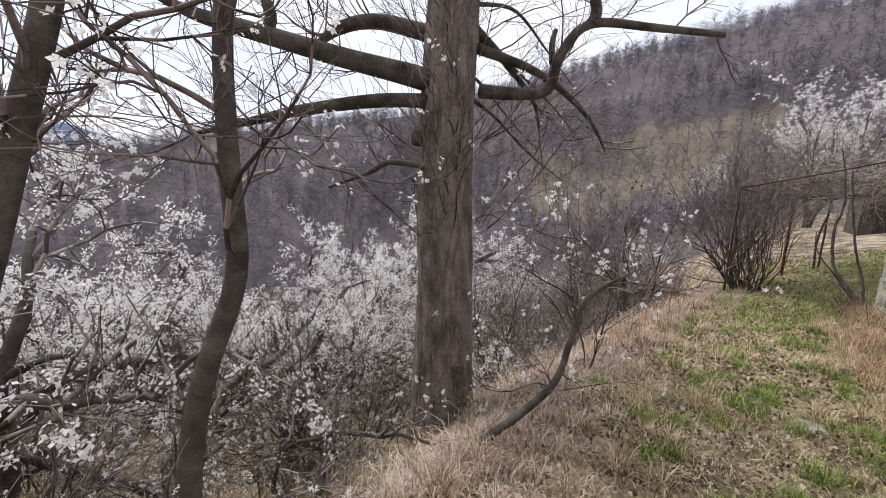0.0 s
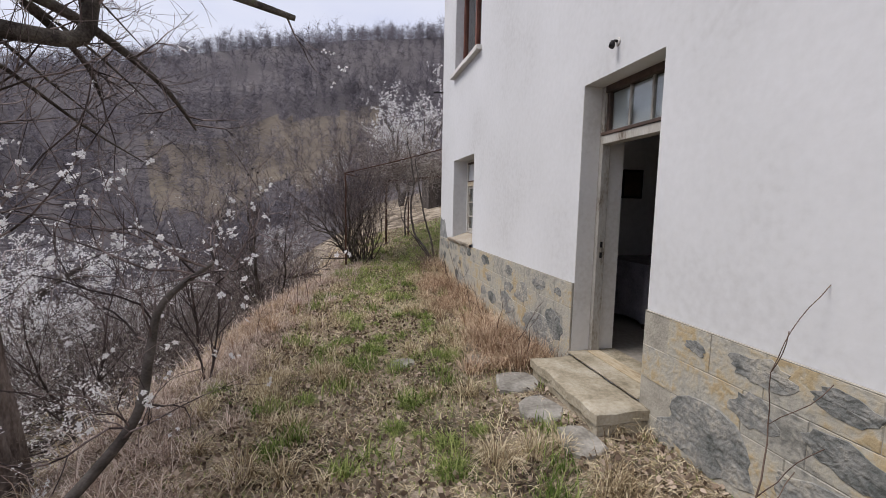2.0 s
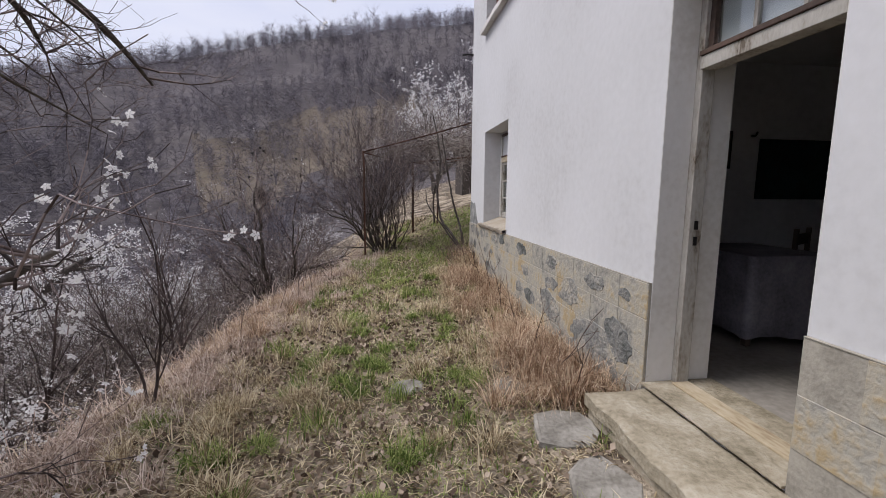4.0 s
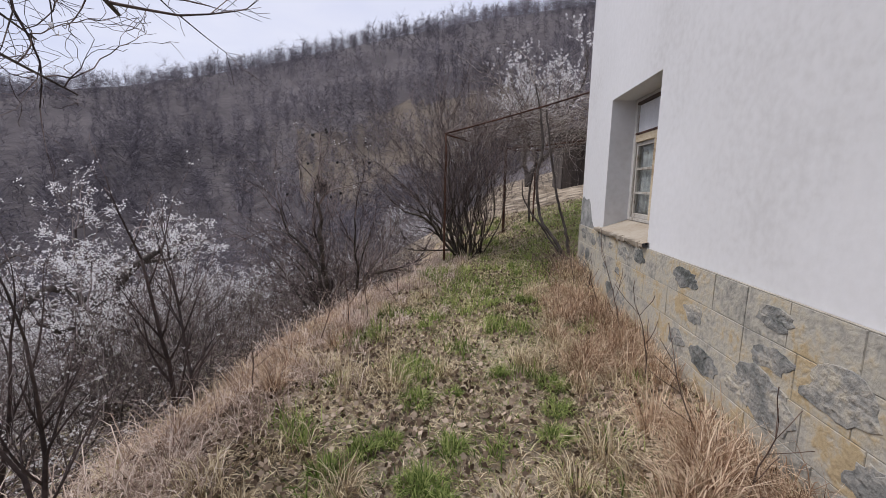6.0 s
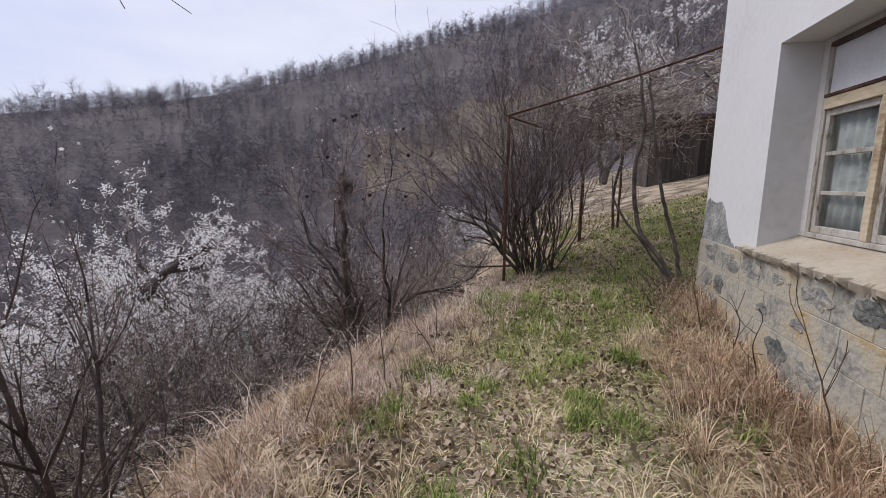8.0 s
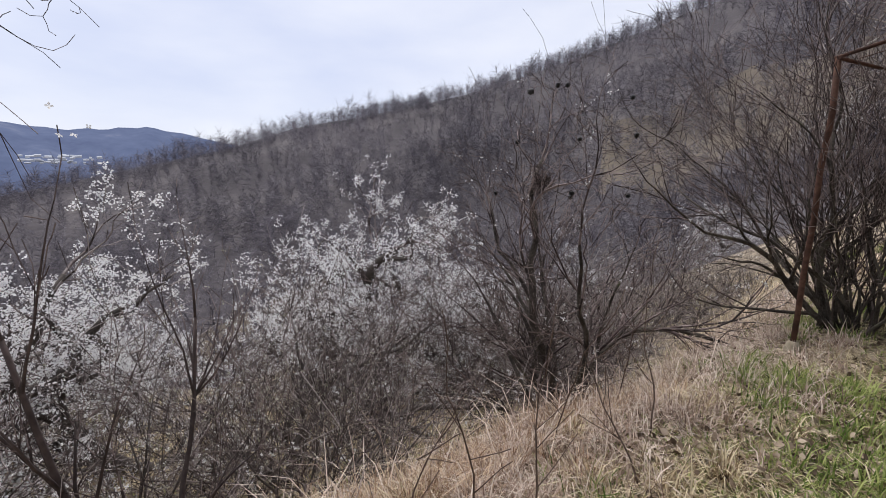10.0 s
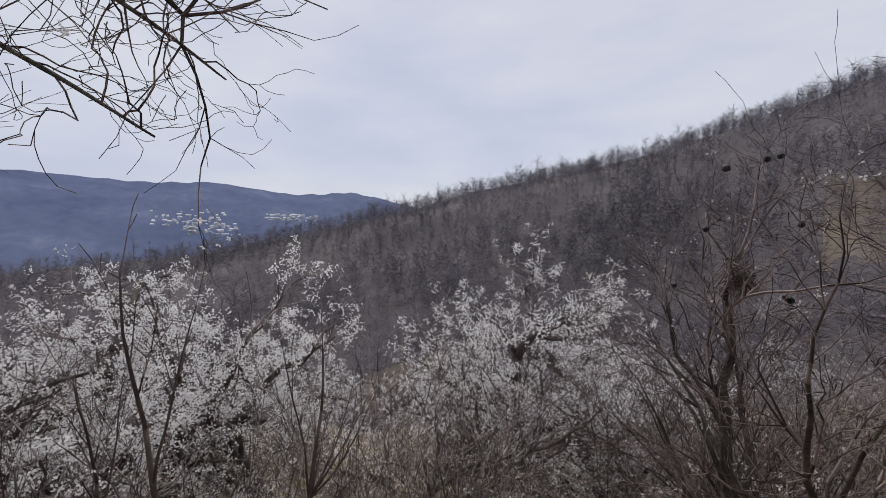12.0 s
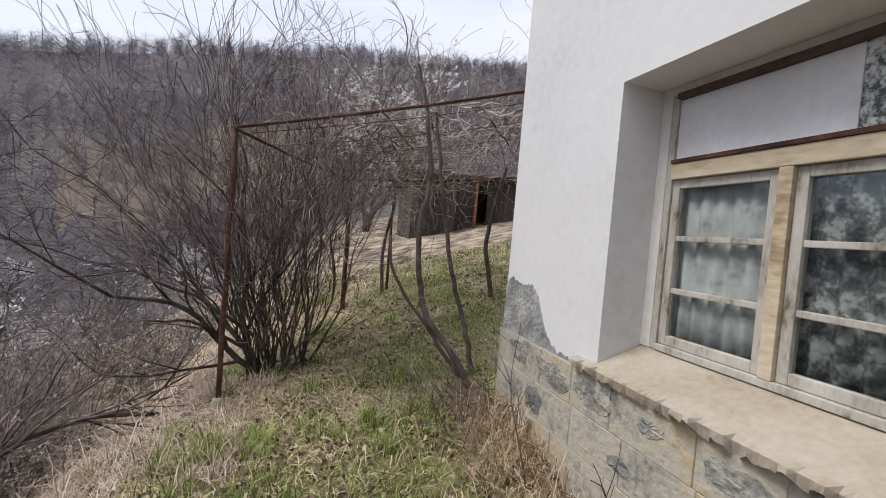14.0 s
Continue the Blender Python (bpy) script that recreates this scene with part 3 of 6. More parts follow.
M_REDWOOD = surf("red_brown_window_paint", [(0.3, (0.10, 0.035, 0.025)), (0.7, (0.19, 0.075, 0.05))], 3, 30, 0.6, 0.3, 0.005)
M_BOARD = surf("grey_white_panel", [(0.3, (0.62, 0.62, 0.62)), (0.7, (0.76, 0.76, 0.765))], 3, 30, 0.7, 0.1)
M_IRON = surf("black_iron", [(0.3, (0.012, 0.012, 0.013)), (0.7, (0.04, 0.036, 0.034))], 6, 40, 0.5, 0.2, metal=0.6)
M_RUSTIRON = surf("rusty_iron", [(0.3, (0.040, 0.022, 0.016)), (0.5, (0.085, 0.042, 0.029)), (0.75, (0.16, 0.085, 0.058))], 6, 40, 0.85, 0.4, metal=0.2)


def glass_mat():
    m = bpy.data.materials.new("old_window_glass")
    m.use_nodes = True
    n, l = m.node_tree.nodes, m.node_tree.links
    n.clear()
    out, mix, tr, gl = n.new("ShaderNodeOutputMaterial"), n.new("ShaderNodeMixShader"), n.new("ShaderNodeBsdfTransparent"), n.new("ShaderNodeBsdfGlossy")
    lw, fr = n.new("ShaderNodeLayerWeight"), n.new("ShaderNodeMath")
    lw.inputs["Blend"].default_value = 0.5
    pw = n.new("ShaderNodeMath")
    pw.operation, pw.inputs[1].default_value = "POWER", 3.0
    l.new(lw.outputs["Facing"], pw.inputs[0])
    fr.operation, fr.inputs[1].default_value, fr.inputs[2].default_value = "MULTIPLY_ADD", 0.7, 0.06
    l.new(pw.outputs[0], fr.inputs[0])
    tr.inputs["Color"].default_value = (0.86, 0.89, 0.89, 1)
    gl.inputs["Roughness"].default_value = 0.03
    l.new(fr.outputs[0], mix.inputs[0])
    l.new(tr.outputs[0], mix.inputs[1])
    l.new(gl.outputs[0], mix.inputs[2])
    l.new(mix.outputs[0], out.inputs["Surface"])
    return m


M_GLASS = glass_mat()


def board(name, parent, x0, x1, y0, y1, z0, z1, material, label="", bevel=0.004):
    return part(name, box(x0, x1, y0, y1, z0, z1, min(bevel, 0.3 * min(x1 - x0, y1 - y0, z1 - z0))), material, parent, label)


def pane(parent, x, y0, y1, z0, z1):
    ob = part("pane", box(x, x + 0.004, y0, y1, z0, z1), M_GLASS, parent)
    ob.visible_shadow = False
    return ob


door = tagged(thing("door_1", 0, 0, 0, "tall doorway with cream-painted frame and glazed transom, standing open", "door", kind="structure"))
XF = 0.185
board("jamb", door, XF, XF + 0.085, D1 - 0.055, D1 - 0.001, 0.017, DH - 0.001, M_OLDPAINT)
board("jamb", door, XF, XF + 0.085, D0 + 0.001, D0 + 0.055, 0.017, DH - 0.001, M_OLDPAINT)
board("head_rail", door, XF, XF + 0.085, D0 + 0.056, D1 - 0.056, DH - 0.06, DH - 0.001, M_DARKWOOD)
board("transom_bar", door, XF - 0.02, XF + 0.085, D0 + 0.056, D1 - 0.056, 1.985, 2.06, M_OLDPAINT)
board("transom_lip", door, XF - 0.03, XF + 0.0, D0 + 0.056, D1 - 0.056, 2.062, 2.09, M_DARKWOOD)
board("sill_board", door, 0.15, 0.27, D0 + 0.056, D1 - 0.056, 0.0165, 0.03, M_BAREWOOD)
board("threshold", door, -0.035, THK + 0.03, D0 + 0.002, D1 - 0.002, 0.001, 0.016, M_STONE, "worn stone threshold")
for y0, y1 in ((D1 - 0.005, D1 - 0.0005), (D0 + 0.0005, D0 + 0.005)):
    board("reveal_lining", door, 0.001, XF - 0.001, y0, y1, 0.017, DH - 0.001, M_REVEAL, "greyed lime-washed reveal")
    board("reveal_lining", door, XF + 0.086, THK - 0.001, y0, y1, 0.017, DH - 0.001, M_REVEAL, "greyed lime-washed reveal")
# Invented pale sheet that makes the transom panes look lighter.
board("transom_backing", door, XF + 0.066, XF + 0.07, D0 + 0.1, D1 - 0.1, 2.092, DH - 0.062, M_BOARD, "pale grey backing added behind the transom panes to lighten them")
for y in (D0 + 0.058, D1 - 0.098):
    board("stile", door, XF + 0.02, XF + 0.06, y, y + 0.04, 2.092, DH - 0.062, M_DARKWOOD)
w3 = (D1 - D0 - 0.2) / 3
for k in range(3):
    if k:
        board("muntin", door, XF + 0.025, XF + 0.055, D0 + 0.1 + w3 * k - 0.012, D0 + 0.1 + w3 * k + 0.012, 2.092, DH - 0.062, M_OLDPAINT)
    pane(door, XF + 0.038, D0 + 0.1 + w3 * k + 0.012, D0 + 0.1 + w3 * (k + 1) - 0.012, 2.092, DH - 0.062)
for z in (0.93, 1.03):
    board("strike_plate", door, XF + 0.03, XF + 0.055, D1 - 0.061, D1 - 0.0555, z, z + 0.055, M_IRON)
leaf = part("door_leaf", box(THK + 0.01, THK + 0.85, D0 - 0.05, D0 - 0.01, 0.01, 1.98, 0.004), M_OLDPAINT, door, "cream door leaf swung inwards against the wall")
part("handle", box(THK + 0.74, THK + 0.76, D0 - 0.01, D0 + 0.03, 0.98, 1.0, 0.003), M_IRON, leaf)

lamp = thing("wall_lamp", 0, 4.46, 2.71, "small black bulb holder on the wall above the door", "lamp")
bm = bmesh.new()
tube(bm, [(0.0, 0, 0.02), (-0.012, 0, 0.02)], [0.032, 0.028], 12)
part("wall_plate", bm, M_REVEAL, lamp)
bm = bmesh.new()
tube(bm, *smooth_line([(-0.012, 0, 0.02), (-0.035, 0, 0.02), (-0.055, 0, 0.005)], [0.011, 0.011, 0.011], 4), 8)
part("arm", bm, M_IRON, lamp)
bm = bmesh.new()
tube(bm, [(-0.052, 0, 0.018), (-0.055, 0, 0.0), (-0.06, 0, -0.028), (-0.062, 0, -0.032)], [0.014, 0.022, 0.024, 0.02], 12)
part("socket", bm, M_IRON, lamp)


def sash(parent, x, y0, y1, z0, z1, bars):
    s = part("sash", box(x, x + 0.045, y0, y0 + 0.045, z0, z1, 0.004), M_OLDPAINT, parent)
    board("stile", s, x, x + 0.045, y1 - 0.045, y1, z0, z1, M_OLDPAINT)
    board("rail", s, x + 0.001, x + 0.044, y0 + 0.0455, y1 - 0.0455, z0, z0 + 0.05, M_OLDPAINT)
    board("rail", s, x + 0.001, x + 0.044, y0 + 0.0455, y1 - 0.0455, z1 - 0.045, z1, M_OLDPAINT)
    lo = z0 + 0.05
    for z in bars + [z1 - 0.045]:
        pane(s, x + 0.022, y0 + 0.0455, y1 - 0.0455, lo, z - (0.014 if z in bars else 0))
        if z in bars:
            board("glazing_bar", s, x + 0.005, x + 0.04, y0 + 0.0455, y1 - 0.0455, z - 0.014, z + 0.014, M_OLDPAINT)
        lo = z + 0.014
    return s


win = tagged(thing("window_1", 0, 0, 0, "old double-casement window with peeling cream paint and lace curtains", "window", kind="structure"))
XW = 0.28
FY0, FY1, FZ0, FZ1 = W0 + 0.07, W1 - 0.07, 0.85, 2.235
board("window_frame", win, XW, XW + 0.08, FY1 - 0.04, FY1, FZ0, FZ1, M_OLDPAINT)
board("window_frame", win, XW, XW + 0.08, FY0, FY0 + 0.04, FZ0, FZ1, M_OLDPAINT)
board("bottom_rail", win, XW - 0.01, XW + 0.08, FY0 + 0.041, FY1 - 0.041, FZ0, FZ0 + 0.035, M_OLDPAINT)
board("transom_rail", win, XW - 0.012, XW + 0.08, FY0 + 0.041, FY1 - 0.041, 1.775, 1.857, M_BAREWOOD, "weathered ochre wooden rail")
board("head_rail", win, XW - 0.02, XW + 0.08, FY0 + 0.041, FY1 - 0.041, FZ1 - 0.03, FZ1, M_DARKWOOD)
board("drip_strip", win, XW - 0.02, XW + 0.02, FY0 + 0.041, FY1 - 0.041, 1.858, 1.880, M_RUSTIRON, "rusty strip under the panel")
board("mullion", win, XW - 0.012, XW + 0.08, 9.012, 9.068, FZ0 + 0.036, 1.774, M_BAREWOOD, "bare weathered middle post")
board("upper_panel", win, XW + 0.015, XW + 0.03, 8.83, FY1 - 0.041, 1.881, FZ1 - 0.031, M_BOARD, "grey-white board closing the top light")
lace = part("lace_strip", box(XW + 0.017, XW + 0.027, FY0 + 0.041, 8.828, 1.881, FZ1 - 0.031), surf("patterned_lace", [(0.40, (0.10, 0.11, 0.11)), (0.5, (0.36, 0.38, 0.37)), (0.6, (0.62, 0.63, 0.61))], 28, 90, 0.8, 0.0), win, "grey patterned lace in the top light")
sash(win, XW + 0.012, 9.07, FY1 - 0.042, FZ0 + 0.037, 1.772, [1.18, 1.46])
sash(win, XW + 0.012, FY0 + 0.042, 9.01, FZ0 + 0.037, 1.772, [1.18, 1.46])
# masonry around the frame inside the opening
for k, b in enumerate(((W0 + 0.001, FY0 - 0.001, FZ0, WT - 0.001), (FY1 + 0.001, W1 - 0.001, FZ0, WT - 0.001), (FY0, FY1, FZ1 + 0.001, WT - 0.001))):
    part("reveal_lining", box(XW, THK - 0.002, b[0], b[1], b[2], b[3]), M_REVEAL, win)
# sloping plaster sill with a crumbled lip
bm = bmesh.new()
n_s = 110
rows_s = [[], [], [], [], []]
for i in range(n_s + 1):
    y = W0 - 0.05 + (W1 - W0 + 0.20) * i / n_s
    e = 0.055 * noise.noise(Vector((y * 5, 0, 2))) + 0.05 * noise.noise(Vector((y * 17, 1, 2))) + 0.022 * noise.noise(Vector((y * 60, 1, 2)))
    inner = W0 + 0.002 <= y <= W1 - 0.002
    rows_s[0].append(bm.verts.new((XW + 0.02 if inner else -0.003, y, FZ0 + 0.002 if inner else WS + 0.035)))
    rows_s[1].append(bm.verts.new((-0.02, y, WS + 0.034 + 0.006 * noise.noise(Vector((y * 3, 0, 7))))))
    rows_s[2].append(bm.verts.new((-0.06 - e, y, WS + 0.02 + e * 0.4)))
    rows_s[3].append(bm.verts.new((-0.055 - e * 1.5, y, WS - 0.022 + e * 1.25 + 0.012 * noise.noise(Vector((y * 38, 5, 2))))))
    rows_s[4].append(bm.verts.new((0.0 if not inner else 0.02, y, WS - 0.035 if not inner else WS - 0.03)))
for a, b in zip(rows_s, rows_s[1:]):
    for i in range(n_s):
        bm.faces.new((a[i], a[i + 1], b[i + 1], b[i]))
part("window_sill", bm, surf("crumbling_sill_plaster", [(0.25, (0.22, 0.17, 0.115)), (0.42, (0.32, 0.27, 0.205)), (0.7, (0.40, 0.355, 0.29))], 2.2, 30, 0.9, 0.4, 0.01), win, "sloping plaster sill with a crumbled edge")


def curtain(parent, x, y0, y1, z0, z1, waves, amp, material, label):
    bm = bmesh.new()
    cols = []
    n = waves * 8
    for i in range(n + 1):
        y = y0 + (y1 - y0) * i / n
        o = amp * math.sin(i / 8 * 6.283) + amp * 0.5 * math.sin(i / 8 * 2.3)
        cols.append([bm.verts.new((x + o * (0.7 + 0.3 * k / 4), y, z1 + (z0 - z1) * k / 4)) for k in range(5)])
    for a, b in zip(cols, cols[1:]):
        for k in range(4):
            bm.faces.new((a[k], b[k], b[k + 1], a[k + 1])).smooth = True
    ob = part("curtain", bm, material, parent, label)
    so = ob.modifiers.new("thick", "SOLIDIFY")
    so.thickness = 0.003
    return ob


M_LACE = surf("lace_curtain", [(0.3, (0.30, 0.30, 0.30)), (0.5, (0.55, 0.55, 0.53)), (0.7, (0.66, 0.66, 0.63))], 9, 50, 0.9, 0.0)
M_DIMCLOTH = surf("flowered_dark_curtain", [(0.35, (0.05, 0.055, 0.06)), (0.5, (0.16, 0.165, 0.165)), (0.62, (0.42, 0.42, 0.40))], 16, 60, 0.9, 0.0)
curtain(win, XW + 0.075, 9.045, FY1 - 0.004, 0.89, 1.77, 7, 0.012, M_LACE, "whitish lace curtain behind the panes")
curtain(win, XW + 0.075, FY0 + 0.004, 9.03, 0.89, 1.77, 7, 0.012, M_DIMCLOTH, "dim flowered curtain behind the panes")

win2 = tagged(thing("window_2", 0, 0, 0, "upper window with red-brown frame in the white wall", "window", kind="structure"))
board("window_frame", win2, 0.16, 0.24, U1 - 0.08, U1 - 0.001, US + 0.03, UT - 0.001, M_REDWOOD)
board("window_frame", win2, 0.16, 0.24, U0 + 0.001, U0 + 0.08, US + 0.03, UT - 0.001, M_REDWOOD)
board("bottom_rail", win2, 0.16, 0.24, U0 + 0.081, U1 - 0.081, US + 0.03, US + 0.11, M_REDWOOD)
board("head_rail", win2, 0.16, 0.24, U0 + 0.081, U1 - 0.081, UT - 0.08, UT - 0.001, M_REDWOOD)
board("mullion", win2, 0.16, 0.24, (U0 + U1) / 2 - 0.04, (U0 + U1) / 2 + 0.04, US + 0.111, UT - 0.081, M_REDWOOD)
for a, b in ((U0 + 0.081, (U0 + U1) / 2 - 0.041), ((U0 + U1) / 2 + 0.041, U1 - 0.081)):
    pane(win2, 0.2, a, b, US + 0.111, UT - 0.081)
    curtain(win2, 0.36, a, b, US + 0.1, UT - 0.1, 5, 0.01, M_DIMCLOTH, "dark curtain behind the upper panes")
part("window_sill", rough_slab(-0.09, 0.16, U0 - 0.06, U1 + 0.05, US - 0.05, US + 0.029, 9, 4, 20, 0.012), M_REVEAL, win2, "projecting white sill")

stub = thing("gutter_stub", -0.02, 10.84, 3.88, "short rusty metal stub at the house corner", "bracket")
bm = bmesh.new()
tube(bm, [(0.05, 0, 0), (-0.10, 0.02, 0.015), (-0.19, 0.03, 0.0)], [0.018, 0.018, 0.016], 8)
part("pipe", bm, M_IRON, stub)

# ---- inside the doorway ----
table = thing("table", 1.62, 5.9, 0, "small table seen through the open door", "table")
board("tabletop", table, -0.4, 0.4, -0.45, 0.45, 0.72, 0.76, M_BOARD)
for a in (-0.34, 0.34):
    for b in (-0.39, 0.39):
        board("leg", table, a - 0.025, a + 0.025, b - 0.025, b + 0.025, 0, 0.719, M_DARKWOOD)
cl = bmesh.new()
loop_t, loop_b = [], []
for k in range(64):
    t = k / 64 * 4
    s, f_ = int(t), t - int(t)
    cx, cy = [(-1 + 2 * f_, -1), (1, -1 + 2 * f_), (1 - 2 * f_, 1), (-1, 1 - 2 * f_)][s]
    wv = 0.012 * math.sin(k * 1.9) + 0.008 * math.sin(k * 0.7)
    loop_t.append(cl.verts.new((cx * 0.408, cy * 0.458, 0.763)))
    loop_b.append(cl.verts.new((cx * (0.42 + wv), cy * (0.47 + wv), 0.08 + 0.02 * math.sin(k * 0.45))))
cl.faces.new(loop_t)
for k in range(64):
    cl.faces.new((loop_b[k], loop_b[(k + 1) % 64], loop_t[(k + 1) % 64], loop_t[k])).smooth = True
cloth = tagged(part("tablecloth", cl, surf("faded_tablecloth", [(0.3, (0.13, 0.12, 0.14)), (0.55, (0.24, 0.23, 0.26)), (0.75, (0.33, 0.32, 0.34))], 3, 40, 0.9, 0.1)), "faded grey tablecloth hanging over the table", "tablecloth")
cloth.location = (1.62, 5.9, 0)

chair = thing("chair", 2.25, 5.75, 0, "dark wooden chair beside the table", "chair")
for a in (-0.19, 0.19):
    for b in (-0.19, 0.19):
        board("leg", chair, a - 0.018, a + 0.018, b - 0.018, b + 0.018, 0, 0.43 if b < 0 else 0.95, M_DARKWOOD)
board("seat", chair, -0.21, 0.21, -0.21, 0.17, 0.431, 0.465, M_DARKWOOD)
for z in (0.58, 0.80):
    board("back_slat", chair, -0.172, 0.172, 0.18, 0.2, z, z + 0.1, M_DARKWOOD)
chair.rotation_euler = (0, 0, 0.5)

pic = thing("picture", 2.02, 6.9, 1.76, "small dark framed picture on the dim wall", "picture")
board("frame", pic, -0.17, 0.17, -0.022, -0.002, -0.21, 0.21, M_IRON)
part("print", box(-0.14, 0.14, -0.026, -0.0225, -0.18, 0.18), M_DARKWOOD, pic)
hang = thing("wall_cloth", 3.1, 6.9, 1.55, "dark teal embroidered cloth pinned on the wall", "wall hanging")
part("cloth", box(-0.55, 0.6, -0.014, -0.003, -0.34, 0.34), surf("teal_cloth", [(0.3, (0.012, 0.02, 0.024)), (0.6, (0.03, 0.06, 0.068))], 3, 30), hang)
hk = thing("coat_hook", 2.45, 6.9, 1.92, "small dark iron hook on the wall", "hook")
bm = bmesh.new()
tube(bm, *smooth_line([(0, 0, 0), (0, -0.05, 0), (0, -0.07, 0.04)], [0.014, 0.012, 0.01], 4), 6)
part("iron", bm, M_IRON, hk)
pail = thing("bucket", 2.0, 5.25, 0, "blue plastic bucket on the floor", "bucket")
bm = bmesh.new()
tube(bm, [(0, 0, 0.0), (0, 0, 0.12), (0, 0, 0.25), (0, 0, 0.262)], [0.1, 0.115, 0.132, 0.138], 20)
part("body", bm, surf("dull_blue_plastic", [(0.3, (0.03, 0.06, 0.09)), (0.7, (0.05, 0.10, 0.14))], 4, 30, 0.4), pail)


# ---- trees ----
def rand_dir(d, spread, rng):
    """A direction about d, turned off it by up to spread radians."""
    a = rng.uniform(0, 2 * math.pi)
    u = d.orthogonal().normalized()
    w = d.cross(u)
    s = spread * rng.uniform(0.55, 1.0)
    return (d * math.cos(s) + (u * math.cos(a) + w * math.sin(a)) * math.sin(s)).normalized()


def grow(limbs, segs, tips, p, d, length, radius, level, rng, cfg):
    """One branch and, by recursion, its side branches. Thick ones go to limbs, thin ones to segs."""
    n = max(2 if level >= cfg["depth"] else 3, int(length / cfg["step"][level]))
    pts, rad = [p.copy()], [radius]
    q, v = p.copy(), d.copy()
    for i in range(n):
        v = (v + Vector((rng.gauss(0, 1), rng.gauss(0, 1), rng.gauss(0, 1))) * cfg["bend"] + Vector((0, 0, cfg["lift"][level]))).normalized()
        q = q + v * (length / n)
        pts.append(q.copy())
        rad.append(max(radius * (1 - (1 - cfg["taper"]) * (i + 1) / n), 0.0021))
    if radius > cfg.get("thick", 0.022):
        limbs.append((pts, rad))
    else:
        for i in range(n):
            segs.append((*pts[i], *pts[i + 1], rad[i], rad[i + 1]))
    if level >= cfg["depth"]:
        for i in range(1, len(pts)):
            tips.append((pts[i], v))
        return
    for k in range(cfg["kids"][level]):
        t = rng.uniform(cfg["from"], 1.0) if k else 1.0
        i = min(int(t * n), n)
        child = rand_dir((pts[i] - pts[max(i - 1, 0)]).normalized(), cfg["spread"] * (0.45 if k == 0 else 1.0), rng)
        grow(limbs, segs, tips, pts[i], child, length * cfg["shrink"] * rng.uniform(0.65, 1.15), max(rad[i] * (0.97 if k == 0 else 0.62), 0.002), level + 1, rng, cfg)


def diamonds(centres, size, petals, rng_np, wide=0.62):
    """Blossoms: each a few diamond petals about a centre."""
    c = np.asarray(centres, dtype=np.float64)
    n = len(c)
    nrm = rng_np.normal(size=(n, 3))
    nrm /= np.linalg.norm(nrm, axis=1, keepdims=True)
    u = np.cross(nrm, rng_np.normal(size=(n, 3)))
    u /= np.linalg.norm(u, axis=1, keepdims=True)
    w = np.cross(nrm, u)
    s = size * rng_np.uniform(0.7, 1.25, (n, 1))
    vs = []
    for k in range(petals):
        a = 2 * math.pi * k / petals
        o = u * math.cos(a) + w * math.sin(a)
        t = np.cross(nrm, o)
        vs.append(np.stack([c, c + (o * 0.55 + t * wide * 0.55 + nrm * 0.15) * s, c + (o + nrm * 0.32) * s, c + (o * 0.55 - t * wide * 0.55 + nrm * 0.15) * s], 1))
    v = np.stack(vs, 1).reshape(-1, 3)
    return v, np.arange(n * petals * 4).reshape(-1, 4)


def furrowed_trunk(pts, rad, sides=132, step=0.035):
    """A trunk whose bark stands in long broken ridges with furrows between them."""
    P, R = np.array([tuple(p) for p in pts]), np.array(rad)
    zz = np.arange(P[0, 2], P[-1, 2], step)
    cx, cy, rr = (np.interp(zz, P[:, 2], c) for c in (P[:, 0], P[:, 1], R))
    rows = []
    for z, x, y, r in zip(zz, cx, cy, rr):
        for k in range(sides):
            a = 2 * math.pi * k / sides
            c, s = math.cos(a), math.sin(a)
            w = 0.10 * noise.noise(Vector((c * 2, s * 2, z * 2.2)))
            ca, sa = math.cos(a + w), math.sin(a + w)
            f = noise.noise(Vector((ca * 6.5, sa * 6.5, z * 1.5))) + 0.55 * noise.noise(Vector((ca * 13, sa * 13, z * 4.2 + 9)))
            ridge = min(abs(f) * 3.2, 1.0)
            g = r * (1 + 0.05 * noise.noise(Vector((c * 1.3, s * 1.3, z * 0.8)))) + 0.032 * (ridge - 0.65) + 0.004 * noise.noise(Vector((c * 30, s * 30, z * 14)))
            rows.append((x + c * g, y + s * g, z))
    n = len(zz)
    ii, jj = np.meshgrid(np.arange(n - 1), np.arange(sides), indexing="ij")
    f = np.stack([ii * sides + jj, ii * sides + (jj + 1) % sides, (ii + 1) * sides + (jj + 1) % sides, (ii + 1) * sides + jj], 2).reshape(-1, 4)
    return fast_mesh("trunk", np.array(rows), f, True)


def finish_tree(ob, limbs, segs, centres, bark, twig, sides, bloom_size, petals, seed, trunk_rough=0.05, names=("trunk", "limb")):
    """Trunk, limbs, twigs and blossom as parts of the tree ob, in its own space."""
    for i, (pts, rad) in enumerate(limbs):
        bm = bmesh.new()
        tube(bm, pts, rad, sides if rad[0] > 0.05 else 6, trunk_rough if rad[0] > 0.05 else 0.02)
        part(names[0] if i == 0 else names[1], bm, bark, ob)
    if segs:
        part("crown", segs_mesh("crown", segs), twig, ob)
    if len(centres):
        v, f = diamonds(centres, bloom_size, petals, np.random.default_rng(seed))
        part("blossom", fast_mesh("blossom", v, f), M_BLOOM, ob, "small white blossoms and buds")
    return ob


